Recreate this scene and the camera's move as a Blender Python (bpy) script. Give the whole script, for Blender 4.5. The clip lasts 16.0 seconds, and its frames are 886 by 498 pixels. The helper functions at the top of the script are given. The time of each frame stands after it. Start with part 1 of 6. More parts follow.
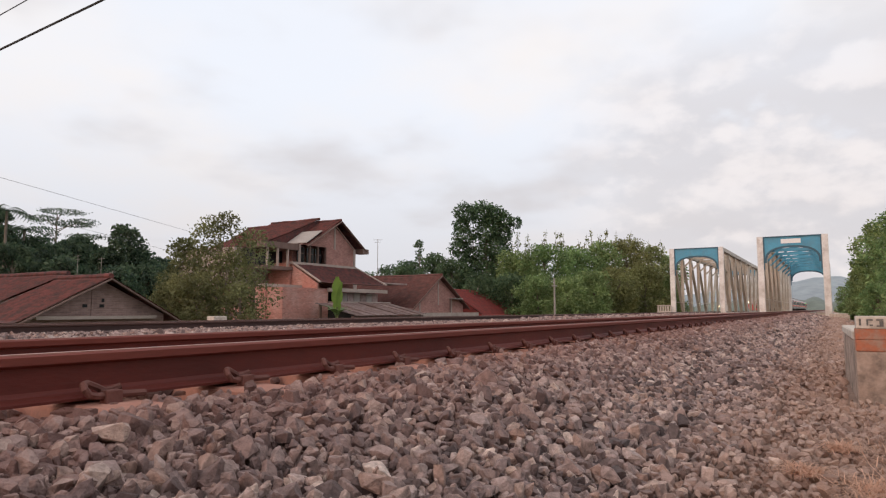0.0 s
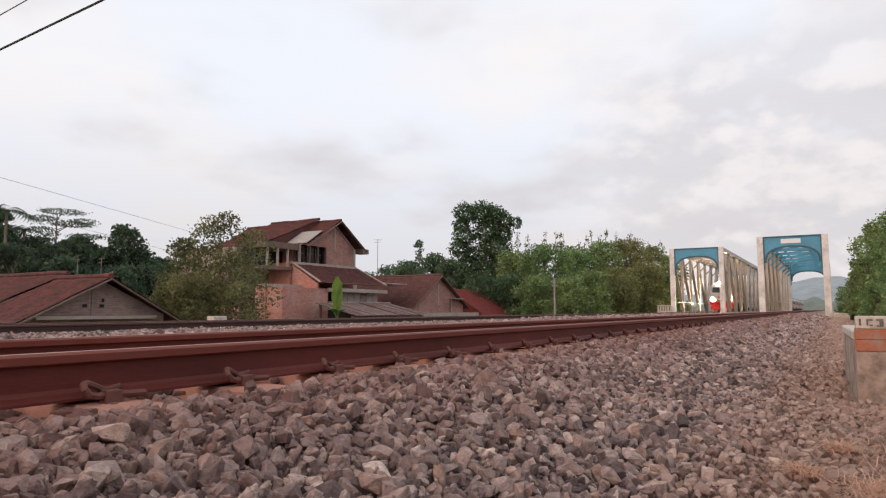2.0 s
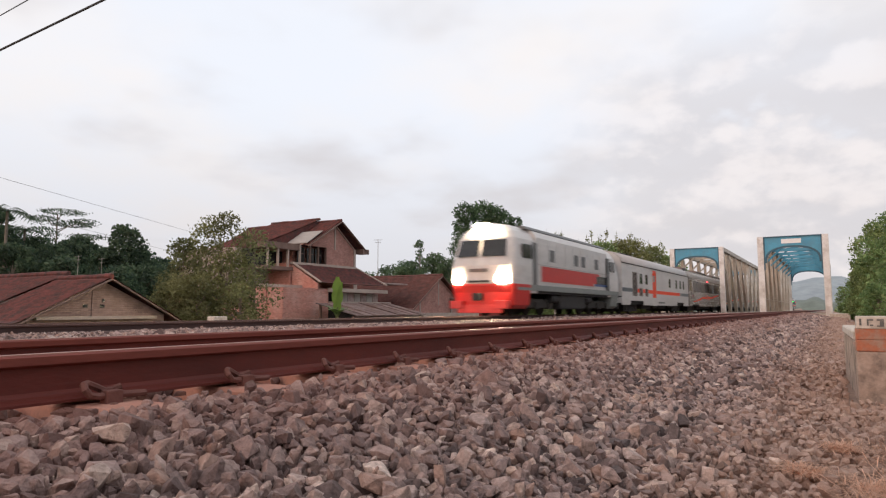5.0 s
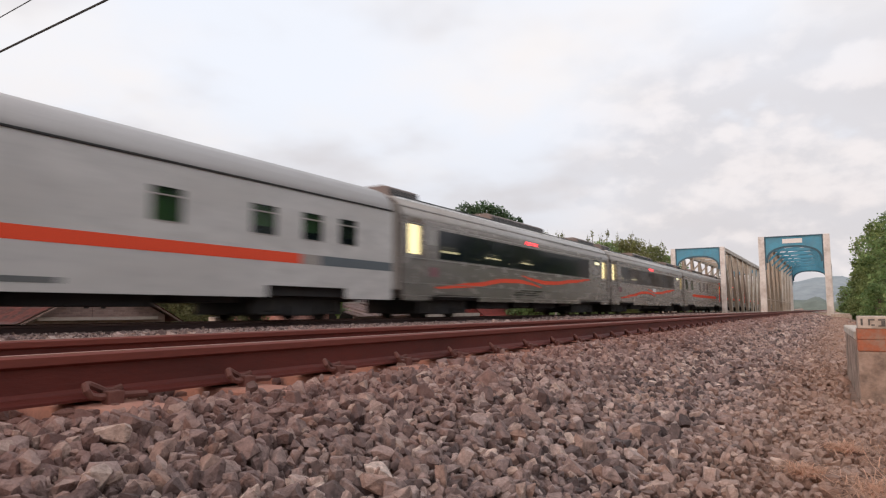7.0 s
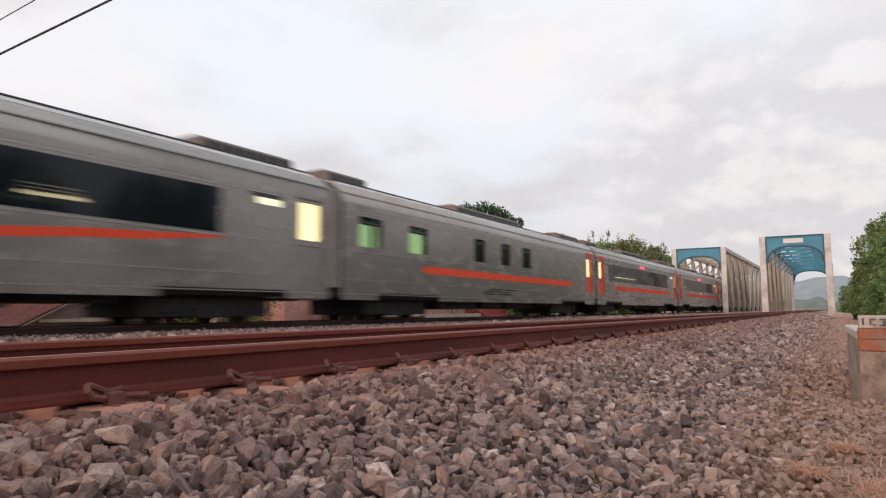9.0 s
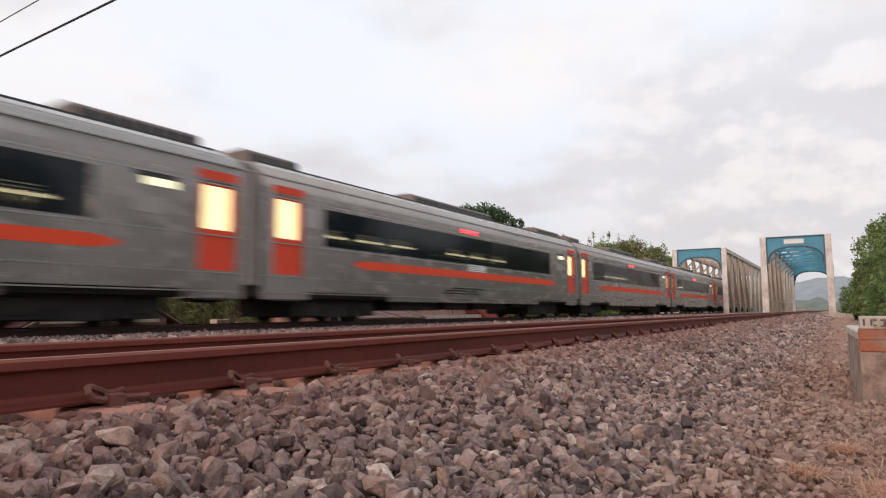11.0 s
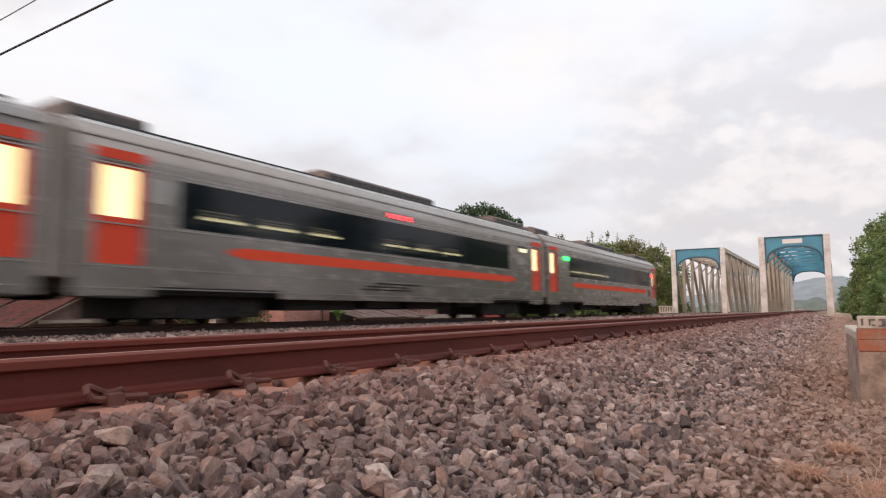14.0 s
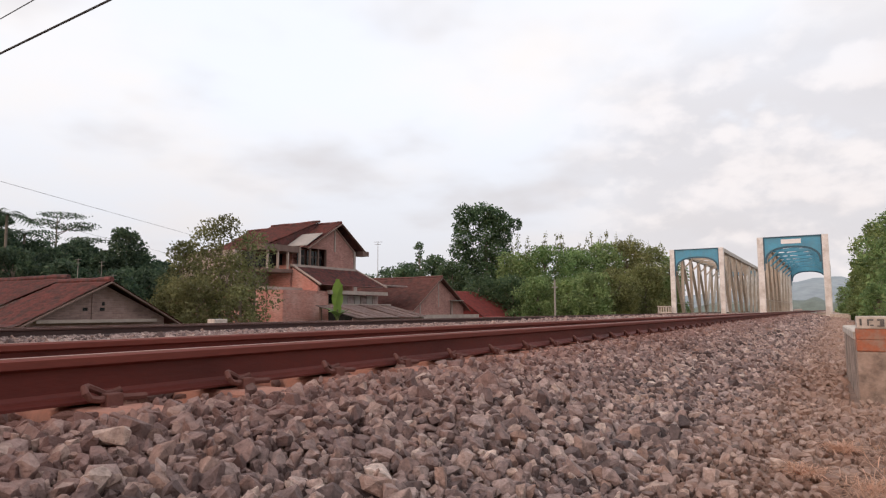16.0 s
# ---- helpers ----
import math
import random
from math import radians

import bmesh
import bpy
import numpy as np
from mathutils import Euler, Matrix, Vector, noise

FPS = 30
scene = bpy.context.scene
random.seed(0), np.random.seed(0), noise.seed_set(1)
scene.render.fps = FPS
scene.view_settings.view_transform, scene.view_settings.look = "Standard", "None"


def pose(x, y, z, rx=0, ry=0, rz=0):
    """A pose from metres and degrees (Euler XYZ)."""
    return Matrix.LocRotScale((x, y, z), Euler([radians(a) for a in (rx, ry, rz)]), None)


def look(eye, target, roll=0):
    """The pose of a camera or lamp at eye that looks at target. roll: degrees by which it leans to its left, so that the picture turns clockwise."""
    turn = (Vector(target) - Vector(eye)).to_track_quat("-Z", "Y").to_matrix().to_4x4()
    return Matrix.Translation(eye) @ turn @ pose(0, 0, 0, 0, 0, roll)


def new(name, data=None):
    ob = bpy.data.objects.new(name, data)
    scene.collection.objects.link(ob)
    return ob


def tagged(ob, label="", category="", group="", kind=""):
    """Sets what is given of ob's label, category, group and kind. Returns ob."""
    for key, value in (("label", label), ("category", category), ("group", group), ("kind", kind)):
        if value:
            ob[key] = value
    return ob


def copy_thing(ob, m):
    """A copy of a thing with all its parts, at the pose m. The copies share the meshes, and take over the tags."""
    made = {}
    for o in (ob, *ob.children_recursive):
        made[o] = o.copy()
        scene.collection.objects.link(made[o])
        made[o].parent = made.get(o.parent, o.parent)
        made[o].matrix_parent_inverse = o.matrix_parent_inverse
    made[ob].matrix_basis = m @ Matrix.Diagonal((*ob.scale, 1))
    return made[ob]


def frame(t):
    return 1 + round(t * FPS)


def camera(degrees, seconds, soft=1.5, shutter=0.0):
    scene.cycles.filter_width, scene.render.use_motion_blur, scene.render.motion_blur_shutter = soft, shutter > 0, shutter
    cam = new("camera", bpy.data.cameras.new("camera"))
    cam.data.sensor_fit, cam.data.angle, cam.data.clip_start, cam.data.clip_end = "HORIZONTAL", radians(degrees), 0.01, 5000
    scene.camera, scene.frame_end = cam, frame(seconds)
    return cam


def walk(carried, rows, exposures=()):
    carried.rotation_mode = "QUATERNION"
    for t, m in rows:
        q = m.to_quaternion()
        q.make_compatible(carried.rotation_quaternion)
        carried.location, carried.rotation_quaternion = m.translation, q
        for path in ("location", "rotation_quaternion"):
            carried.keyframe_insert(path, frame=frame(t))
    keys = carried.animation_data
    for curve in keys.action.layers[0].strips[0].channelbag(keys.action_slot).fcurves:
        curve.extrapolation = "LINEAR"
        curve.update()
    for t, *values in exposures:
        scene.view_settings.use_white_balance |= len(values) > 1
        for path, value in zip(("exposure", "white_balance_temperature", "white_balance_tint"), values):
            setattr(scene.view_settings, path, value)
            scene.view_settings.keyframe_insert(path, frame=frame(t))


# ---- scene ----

# The near track's rail heads lie at z = 0; +y runs along the line to the bridge.
cam = camera(68.57, 16.0, soft=1.22, shutter=0.55)
EYE = (0.0, 0.0, 0.1435)


def aim(t, rx, ry, rz):
    return (t, pose(*EYE, rx, ry, rz))


walk(cam, [
    aim(0.0, 95.316, 0.0, 30.89), aim(4.0, 95.316, 0.0, 30.89), aim(4.6, 95.32, 0.005, 30.9),
    aim(6.5, 95.354, 0.064, 30.985), aim(7.0, 95.358, 0.08, 31.0), aim(7.5, 95.37, 0.112, 31.024),
    aim(8.0, 95.381, 0.138, 31.042), aim(8.5, 95.394, 0.17, 31.062), aim(9.0, 95.412, 0.21, 31.08),
    aim(10.3, 95.475, 0.26, 31.12), aim(11.5, 95.512, 0.275, 31.128), aim(12.0, 95.507, 0.268, 31.112),
    aim(12.5, 95.495, 0.266, 31.09), aim(13.0, 95.488, 0.264, 31.07), aim(13.5, 95.482, 0.262, 31.05),
    aim(14.0, 95.479, 0.262, 31.026), aim(14.5, 95.479, 0.262, 31.0), aim(15.0, 95.479, 0.262, 30.974),
    aim(15.5, 95.482, 0.255, 30.946), aim(16.0, 95.484, 0.25, 30.929),
], exposures=[(0.0, -0.01), (4.0, 0.0), (9.0, 0.0), (12.0, 0.06), (16.0, 0.08)])

# ---- world and sun ----
SUN_AZ, SUN_EL = 192.0, 16.0


def make_world():
    w = bpy.data.worlds.new("evening_sky")
    scene.world = w
    w.use_nodes = True
    nt = w.node_tree
    nt.nodes.clear()
    N, L = nt.nodes.new, nt.links.new
    out, bg = N("ShaderNodeOutputWorld"), N("ShaderNodeBackground")
    sky = N("ShaderNodeTexSky")
    sky.sky_type, sky.sun_disc = "NISHITA", False
    sky.sun_elevation, sky.sun_rotation = radians(SUN_EL), radians(SUN_AZ)
    sky.air_density, sky.dust_density, sky.ozone_density = 1.0, 2.0, 1.2
    scale = N("ShaderNodeVectorMath")
    scale.operation = "SCALE"
    scale.inputs["Scale"].default_value = 0.10
    L(sky.outputs[0], scale.inputs[0])
    co = N("ShaderNodeTexCoord")
    sep = N("ShaderNodeSeparateXYZ")
    L(co.outputs["Generated"], sep.inputs[0])
    # flat cloud deck: direction divided by its height
    lift = N("ShaderNodeMath")
    lift.operation = "MAXIMUM"
    lift.inputs[1].default_value = 0.0
    L(sep.outputs[2], lift.inputs[0])
    up = N("ShaderNodeMath")
    up.operation = "ADD"
    up.inputs[1].default_value = 0.22
    L(lift.outputs[0], up.inputs[0])
    div = N("ShaderNodeVectorMath")
    div.operation = "DIVIDE"
    comb = N("ShaderNodeCombineXYZ")
    for i in range(3):
        L(up.outputs[0], comb.inputs[i])
    L(co.outputs["Generated"], div.inputs[0])
    L(comb.outputs[0], div.inputs[1])

    def cloud(sc, detail, lo, hi, seed):
        n = N("ShaderNodeTexNoise")
        n.noise_dimensions = "4D"
        n.inputs["W"].default_value = seed
        n.inputs["Scale"].default_value = sc
        n.inputs["Detail"].default_value = detail
        n.inputs["Roughness"].default_value = 0.52
        r = N("ShaderNodeMapRange")
        r.interpolation_type = "SMOOTHSTEP"
        r.inputs["From Min"].default_value, r.inputs["From Max"].default_value = lo, hi
        L(div.outputs[0], n.inputs["Vector"])
        L(n.outputs[0], r.inputs["Value"])
        return r.outputs[0]

    def mix(a, b, fac):
        m = N("ShaderNodeMix")
        m.data_type = "RGBA"
        for sock, v in ((m.inputs[6], a), (m.inputs[7], b), (m.inputs[0], fac)):
            if isinstance(v, (tuple, float, int)):
                sock.default_value = v
            else:
                L(v, sock)
        return m.outputs[2]

    veil = mix(scale.outputs[0], (0.97, 1.0, 1.08, 1), 0.90)
    bright = mix(veil, (0.96, 0.92, 0.915, 1), cloud(1.3, 5, 0.44, 0.70, 5.7))
    grey = mix(bright, (0.72, 0.70, 0.725, 1), cloud(1.7, 4, 0.47, 0.76, 6.6))
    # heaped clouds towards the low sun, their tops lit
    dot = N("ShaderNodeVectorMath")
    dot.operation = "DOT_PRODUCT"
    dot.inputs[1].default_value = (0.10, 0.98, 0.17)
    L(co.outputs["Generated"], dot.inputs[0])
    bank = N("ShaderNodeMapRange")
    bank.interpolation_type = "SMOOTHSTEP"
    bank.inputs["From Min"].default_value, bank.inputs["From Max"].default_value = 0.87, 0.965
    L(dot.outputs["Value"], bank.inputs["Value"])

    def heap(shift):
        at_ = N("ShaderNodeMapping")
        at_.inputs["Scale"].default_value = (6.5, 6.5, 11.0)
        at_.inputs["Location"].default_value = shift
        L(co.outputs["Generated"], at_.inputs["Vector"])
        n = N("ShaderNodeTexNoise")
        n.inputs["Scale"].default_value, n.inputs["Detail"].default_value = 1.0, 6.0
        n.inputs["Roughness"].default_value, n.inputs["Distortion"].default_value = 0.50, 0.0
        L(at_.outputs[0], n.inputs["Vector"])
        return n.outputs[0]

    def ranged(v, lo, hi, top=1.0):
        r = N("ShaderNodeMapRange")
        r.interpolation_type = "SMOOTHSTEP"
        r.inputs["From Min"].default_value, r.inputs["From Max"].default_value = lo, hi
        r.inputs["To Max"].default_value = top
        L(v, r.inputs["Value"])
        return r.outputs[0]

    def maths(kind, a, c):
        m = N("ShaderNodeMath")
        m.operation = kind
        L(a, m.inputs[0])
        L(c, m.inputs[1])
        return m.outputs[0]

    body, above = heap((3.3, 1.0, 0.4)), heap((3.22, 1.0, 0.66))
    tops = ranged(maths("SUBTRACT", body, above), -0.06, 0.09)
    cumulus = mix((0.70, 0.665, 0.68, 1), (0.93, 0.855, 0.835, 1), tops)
    low = N("ShaderNodeMapRange")
    low.interpolation_type = "SMOOTHSTEP"
    low.inputs["From Min"].default_value, low.inputs["From Max"].default_value = 0.34, 0.0
    low.inputs["To Max"].default_value = 0.72
    L(sep.outputs[2], low.inputs["Value"])
    haze = mix(grey, (0.665, 0.645, 0.675, 1), low.outputs[0])
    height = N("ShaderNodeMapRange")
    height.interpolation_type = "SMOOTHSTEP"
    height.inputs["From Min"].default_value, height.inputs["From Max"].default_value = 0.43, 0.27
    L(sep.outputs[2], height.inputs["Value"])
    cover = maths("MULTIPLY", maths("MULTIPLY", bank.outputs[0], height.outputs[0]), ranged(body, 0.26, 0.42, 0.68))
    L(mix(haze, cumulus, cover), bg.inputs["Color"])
    bg.inputs["Strength"].default_value = 1.0
    L(bg.outputs[0], out.inputs[0])


make_world()
sun = new("sun", bpy.data.lights.new("sun", "SUN"))
sun.data.energy, sun.data.angle, sun.data.color = 1.15, radians(40), (1.0, 0.60, 0.40)
SUN_DIR = Vector((math.sin(radians(SUN_AZ)) * math.cos(radians(SUN_EL)), math.cos(radians(SUN_AZ)) * math.cos(radians(SUN_EL)), math.sin(radians(SUN_EL))))
sun.matrix_world = look(SUN_DIR * 100, (0, 0, 0))


# ---- materials ----
def surf(name, c1, c2, scale=4.0, rough=0.75, metal=0.0, bump=0.25, bscale=80.0, stain=None, stain_scale=1.2,
         stain_amount=0.5, vary=0.0, island=False, coat=0.0, stretch=(1, 1, 1)):
    """Two colours broken up at two scales, an optional stain, relief, and a shift of tone from piece to piece."""
    m = bpy.data.materials.new(name)
    m.use_nodes = True
    nt = m.node_tree
    N, L = nt.nodes.new, nt.links.new
    b = nt.nodes["Principled BSDF"]
    co = N("ShaderNodeTexCoord")
    mp = N("ShaderNodeMapping")
    mp.inputs["Scale"].default_value = stretch
    L(co.outputs["Object"], mp.inputs[0])

    def noise_at(sc, detail=6):
        n = N("ShaderNodeTexNoise")
        n.inputs["Scale"].default_value, n.inputs["Detail"].default_value = sc, detail
        n.inputs["Roughness"].default_value = 0.6
        L(mp.outputs[0], n.inputs["Vector"])
        return n.outputs[0]

    def ramp(v, lo, hi):
        r = N("ShaderNodeMapRange")
        r.inputs["From Min"].default_value, r.inputs["From Max"].default_value = lo, hi
        L(v, r.inputs["Value"])
        return r.outputs[0]

    def mix(a, c, fac, kind="MIX"):
        x = N("ShaderNodeMix")
        x.data_type, x.blend_type = "RGBA", kind
        for sock, v in ((x.inputs[6], a), (x.inputs[7], c), (x.inputs[0], fac)):
            if isinstance(v, (tuple, float, int)):
                sock.default_value = v
            else:
                L(v, sock)
        return x.outputs[2]

    col = mix((*c1, 1), (*c2, 1), ramp(noise_at(scale), 0.3, 0.7))
    fine = ramp(noise_at(bscale), 0.25, 0.75)
    g = N("ShaderNodeMapRange")
    g.inputs["To Min"].default_value, g.inputs["To Max"].default_value = 0.82, 1.16
    L(fine, g.inputs["Value"])
    hue = N("ShaderNodeHueSaturation")
    L(col, hue.inputs["Color"])
    val = g.outputs[0]
    if vary:
        if island:
            src = N("ShaderNodeNewGeometry").outputs["Random Per Island"]
        else:
            src = N("ShaderNodeObjectInfo").outputs["Random"]
        v = N("ShaderNodeMapRange")
        v.inputs["To Min"].default_value, v.inputs["To Max"].default_value = 1 - vary, 1 + vary
        L(src, v.inputs["Value"])
        mul = N("ShaderNodeMath")
        mul.operation = "MULTIPLY"
        L(val, mul.inputs[0])
        L(v.outputs[0], mul.inputs[1])
        val = mul.outputs[0]
    L(val, hue.inputs["Value"])
    col = hue.outputs[0]
    if stain:
        f = N("ShaderNodeMath")
        f.operation = "MULTIPLY"
        f.inputs[1].default_value = stain_amount
        L(ramp(noise_at(stain_scale, 8), 0.45, 0.68), f.inputs[0])
        col = mix(col, (*stain, 1), f.outputs[0])
    L(col, b.inputs["Base Color"])
    rr = N("ShaderNodeMapRange")
    rr.inputs["To Min"].default_value, rr.inputs["To Max"].default_value = max(0.03, rough - 0.1), min(1, rough + 0.1)
    L(fine, rr.inputs["Value"])
    L(rr.outputs[0], b.inputs["Roughness"])
    b.inputs["Metallic"].default_value = metal
    b.inputs["Coat Weight"].default_value = coat
    if bump:
        bm_ = N("ShaderNodeBump")
        bm_.inputs["Strength"].default_value, bm_.inputs["Distance"].default_value = bump, 0.5 / bscale
        L(noise_at(bscale * 0.6), bm_.inputs["Height"])
        L(bm_.outputs[0], b.inputs["Normal"])
    return m


def glow(name, color, strength):
    m = bpy.data.materials.new(name)
    m.use_nodes = True
    b = m.node_tree.nodes["Principled BSDF"]
    b.inputs["Base Color"].default_value = (*color, 1)
    b.inputs["Emission Color"].default_value = (*color, 1)
    b.inputs["Emission Strength"].default_value = strength
    return m


def tinted(name, color, opacity, rough=0.04):
    """Glass pane: part clear with a tint, part glossy."""
    m = bpy.data.materials.new(name)
    m.use_nodes = True
    nt = m.node_tree
    N, L = nt.nodes.new, nt.links.new
    b = nt.nodes["Principled BSDF"]
    b.inputs["Base Color"].default_value = (0.010, 0.016, 0.024, 1)
    b.inputs["Roughness"].default_value = rough
    t = N("ShaderNodeBsdfTransparent")
    t.inputs[0].default_value = (*color, 1)
    x = N("ShaderNodeMixShader")
    x.inputs[0].default_value = opacity
    L(t.outputs[0], x.inputs[1])
    L(b.outputs[0], x.inputs[2])
    L(x.outputs[0], nt.nodes["Material Output"].inputs[0])
    return m


def foliage(name, c1, c2, rough=0.6):
    m = bpy.data.materials.new(name)
    m.use_nodes = True
    nt = m.node_tree
    N, L = nt.nodes.new, nt.links.new
    b = nt.nodes["Principled BSDF"]
    x = N("ShaderNodeMix")
    x.data_type = "RGBA"
    x.inputs[6].default_value, x.inputs[7].default_value = (*c1, 1), (*c2, 1)
    L(N("ShaderNodeNewGeometry").outputs["Random Per Island"], x.inputs[0])
    co, n = N("ShaderNodeTexCoord"), N("ShaderNodeTexNoise")
    n.inputs["Scale"].default_value = 0.6
    L(co.outputs["Object"], n.inputs["Vector"])
    r = N("ShaderNodeMapRange")
    r.inputs["From Min"].default_value, r.inputs["From Max"].default_value = 0.3, 0.7
    r.inputs["To Min"].default_value, r.inputs["To Max"].default_value = 0.6, 1.35
    L(n.outputs[0], r.inputs["Value"])
    h = N("ShaderNodeHueSaturation")
    L(x.outputs[2], h.inputs["Color"])
    L(r.outputs[0], h.inputs["Value"])
    each = N("ShaderNodeMapRange")
    each.inputs["To Min"].default_value, each.inputs["To Max"].default_value = 0.486, 0.520
    L(N("ShaderNodeObjectInfo").outputs["Random"], each.inputs["Value"])
    L(each.outputs[0], h.inputs["Hue"])
    L(h.outputs[0], b.inputs["Base Color"])
    b.inputs["Roughness"].default_value = rough
    tr = N("ShaderNodeBsdfTranslucent")
    L(h.outputs[0], tr.inputs[0])
    mx = N("ShaderNodeMixShader")
    mx.inputs[0].default_value = 0.45
    L(b.outputs[0], mx.inputs[1])
    L(tr.outputs[0], mx.inputs[2])
    L(mx.outputs[0], nt.nodes["Material Output"].inputs[0])
    return m


def stone_material():
    m = bpy.data.materials.new("ballast_stone")
    m.use_nodes = True
    nt = m.node_tree
    N, L = nt.nodes.new, nt.links.new
    b = nt.nodes["Principled BSDF"]
    add = N("ShaderNodeMath")
    add.operation = "ADD"
    L(N("ShaderNodeNewGeometry").outputs["Random Per Island"], add.inputs[0])
    L(N("ShaderNodeObjectInfo").outputs["Random"], add.inputs[1])
    fr = N("ShaderNodeMath")
    fr.operation = "FRACT"
    L(add.outputs[0], fr.inputs[0])
    cr = N("ShaderNodeValToRGB")
    cols = [(0.0, (0.075, 0.052, 0.05)), (0.14, (0.16, 0.112, 0.104)), (0.30, (0.29, 0.20, 0.178)), (0.46, (0.39, 0.282, 0.252)),
            (0.60, (0.22, 0.155, 0.146)), (0.78, (0.53, 0.40, 0.355)), (0.92, (0.33, 0.205, 0.162)), (1.0, (0.68, 0.54, 0.47))]
    while len(cr.color_ramp.elements) < len(cols):
        cr.color_ramp.elements.new(0.5)
    for e, (p, c) in zip(cr.color_ramp.elements, cols):
        e.position, e.color = p, (*c, 1)
    L(fr.outputs[0], cr.inputs[0])
    geo = N("ShaderNodeNewGeometry")
    n = N("ShaderNodeTexNoise")
    n.inputs["Scale"].default_value, n.inputs["Detail"].default_value = 38.0, 10.0
    n.inputs["Roughness"].default_value = 0.68
    L(geo.outputs["Position"], n.inputs["Vector"])
    r = N("ShaderNodeMapRange")
    r.inputs["From Min"].default_value, r.inputs["From Max"].default_value = 0.3, 0.7
    r.inputs["To Min"].default_value, r.inputs["To Max"].default_value = 0.45, 1.45
    L(n.outputs[0], r.inputs["Value"])
    h = N("ShaderNodeHueSaturation")
    L(cr.outputs[0], h.inputs["Color"])
    L(r.outputs[0], h.inputs["Value"])
    # brake-dust rust that settles beside the rails
    sep = N("ShaderNodeSeparateXYZ")
    L(geo.outputs["Position"], sep.inputs[0])
    near = N("ShaderNodeMapRange")
    near.interpolation_type = "SMOOTHSTEP"
    near.inputs["From Min"].default_value, near.inputs["From Max"].default_value = -0.9, -2.05
    near.inputs["To Max"].default_value = 1.05
    L(sep.outputs[0], near.inputs["Value"])
    n2 = N("ShaderNodeTexNoise")
    n2.inputs["Scale"].default_value = 3.0
    L(geo.outputs["Position"], n2.inputs["Vector"])
    past = N("ShaderNodeMapRange")
    past.interpolation_type = "SMOOTHSTEP"
    past.inputs["From Min"].default_value, past.inputs["From Max"].default_value = -6.0, -4.2
    past.inputs["To Min"].default_value = 0.15
    L(sep.outputs[0], past.inputs["Value"])
    both = N("ShaderNodeMath")
    both.operation = "MULTIPLY"
    L(near.outputs[0], both.inputs[0])
    L(past.outputs[0], both.inputs[1])
    mul = N("ShaderNodeMath")
    mul.operation = "MULTIPLY"
    L(both.outputs[0], mul.inputs[0])
    L(n2.outputs[0], mul.inputs[1])
    x = N("ShaderNodeMix")
    x.data_type = "RGBA"
    x.inputs[7].default_value = (0.235, 0.10, 0.076, 1)
    L(mul.outputs[0], x.inputs[0])
    L(h.outputs[0], x.inputs[6])
    # earth trodden into the stones along the path
    path = N("ShaderNodeMapRange")
    path.interpolation_type = "SMOOTHSTEP"
    path.inputs["From Min"].default_value, path.inputs["From Max"].default_value = -0.75, 0.05
    path.inputs["To Max"].default_value = 1.35
    L(sep.outputs[0], path.inputs["Value"])
    trod = N("ShaderNodeMath")
    trod.operation, trod.use_clamp = "MULTIPLY", True
    L(path.outputs[0], trod.inputs[0])
    L(n2.outputs[0], trod.inputs[1])
    earth = N("ShaderNodeMix")
    earth.data_type = "RGBA"
    earth.inputs[7].default_value = (0.40, 0.265, 0.20, 1)
    L(trod.outputs[0], earth.inputs[0])
    L(x.outputs[2], earth.inputs[6])
    L(earth.outputs[2], b.inputs["Base Color"])
    b.inputs["Roughness"].default_value = 0.82
    bp = N("ShaderNodeBump")
    bp.inputs["Strength"].default_value, bp.inputs["Distance"].default_value = 0.9, 0.012
    L(n.outputs[0], bp.inputs["Height"])
    fine = N("ShaderNodeTexNoise")
    fine.inputs["Scale"].default_value, fine.inputs["Detail"].default_value = 150.0, 4.0
    L(geo.outputs["Position"], fine.inputs["Vector"])
    chip = N("ShaderNodeBump")
    chip.inputs["Strength"].default_value, chip.inputs["Distance"].default_value = 0.8, 0.006
    L(fine.outputs[0], chip.inputs["Height"])
    L(bp.outputs[0], chip.inputs["Normal"])
    L(chip.outputs[0], b.inputs["Normal"])
    return m


STONE = stone_material()
DIRT = surf("ballast_dirt", (0.28, 0.175, 0.13), (0.42, 0.28, 0.215), 2.5, 0.95, bump=0.6, bscale=30, stain=(0.10, 0.085, 0.075))
SOIL = surf("soil_and_grass", (0.09, 0.075, 0.045), (0.07, 0.085, 0.035), 0.5, 0.95, bump=0.5, bscale=8)
# rail tones are darker than their heads: the overhang's shade is in the colour
RAIL = surf("shaded_rusty_rail", (0.130, 0.023, 0.016), (0.19, 0.038, 0.026), 3.0, 0.62, 0.25, 0.35, 90, stain=(0.06, 0.02, 0.016), stain_scale=4, stretch=(1, 0.25, 1))
HEAD = surf("rail_head", (0.235, 0.056, 0.039), (0.19, 0.044, 0.030), 4.0, 0.62, 0.1, 0.15, 120, stretch=(1, 0.1, 1))
OLD_RAIL = surf("shaded_dark_rail", (0.055, 0.030, 0.027), (0.08, 0.042, 0.036), 3.0, 0.7, 0.2, 0.35, 90, stretch=(1, 0.25, 1))
OLD_HEAD = surf("dark_rail_head", (0.11, 0.056, 0.046), (0.085, 0.045, 0.038), 4.0, 0.62, 0.15, 0.15, 120, stretch=(1, 0.1, 1))
WORN = surf("worn_running_band", (0.34, 0.155, 0.11), (0.28, 0.115, 0.08), 4.0, 0.48, 0.3, 0.15, 120, stretch=(1, 0.1, 1))
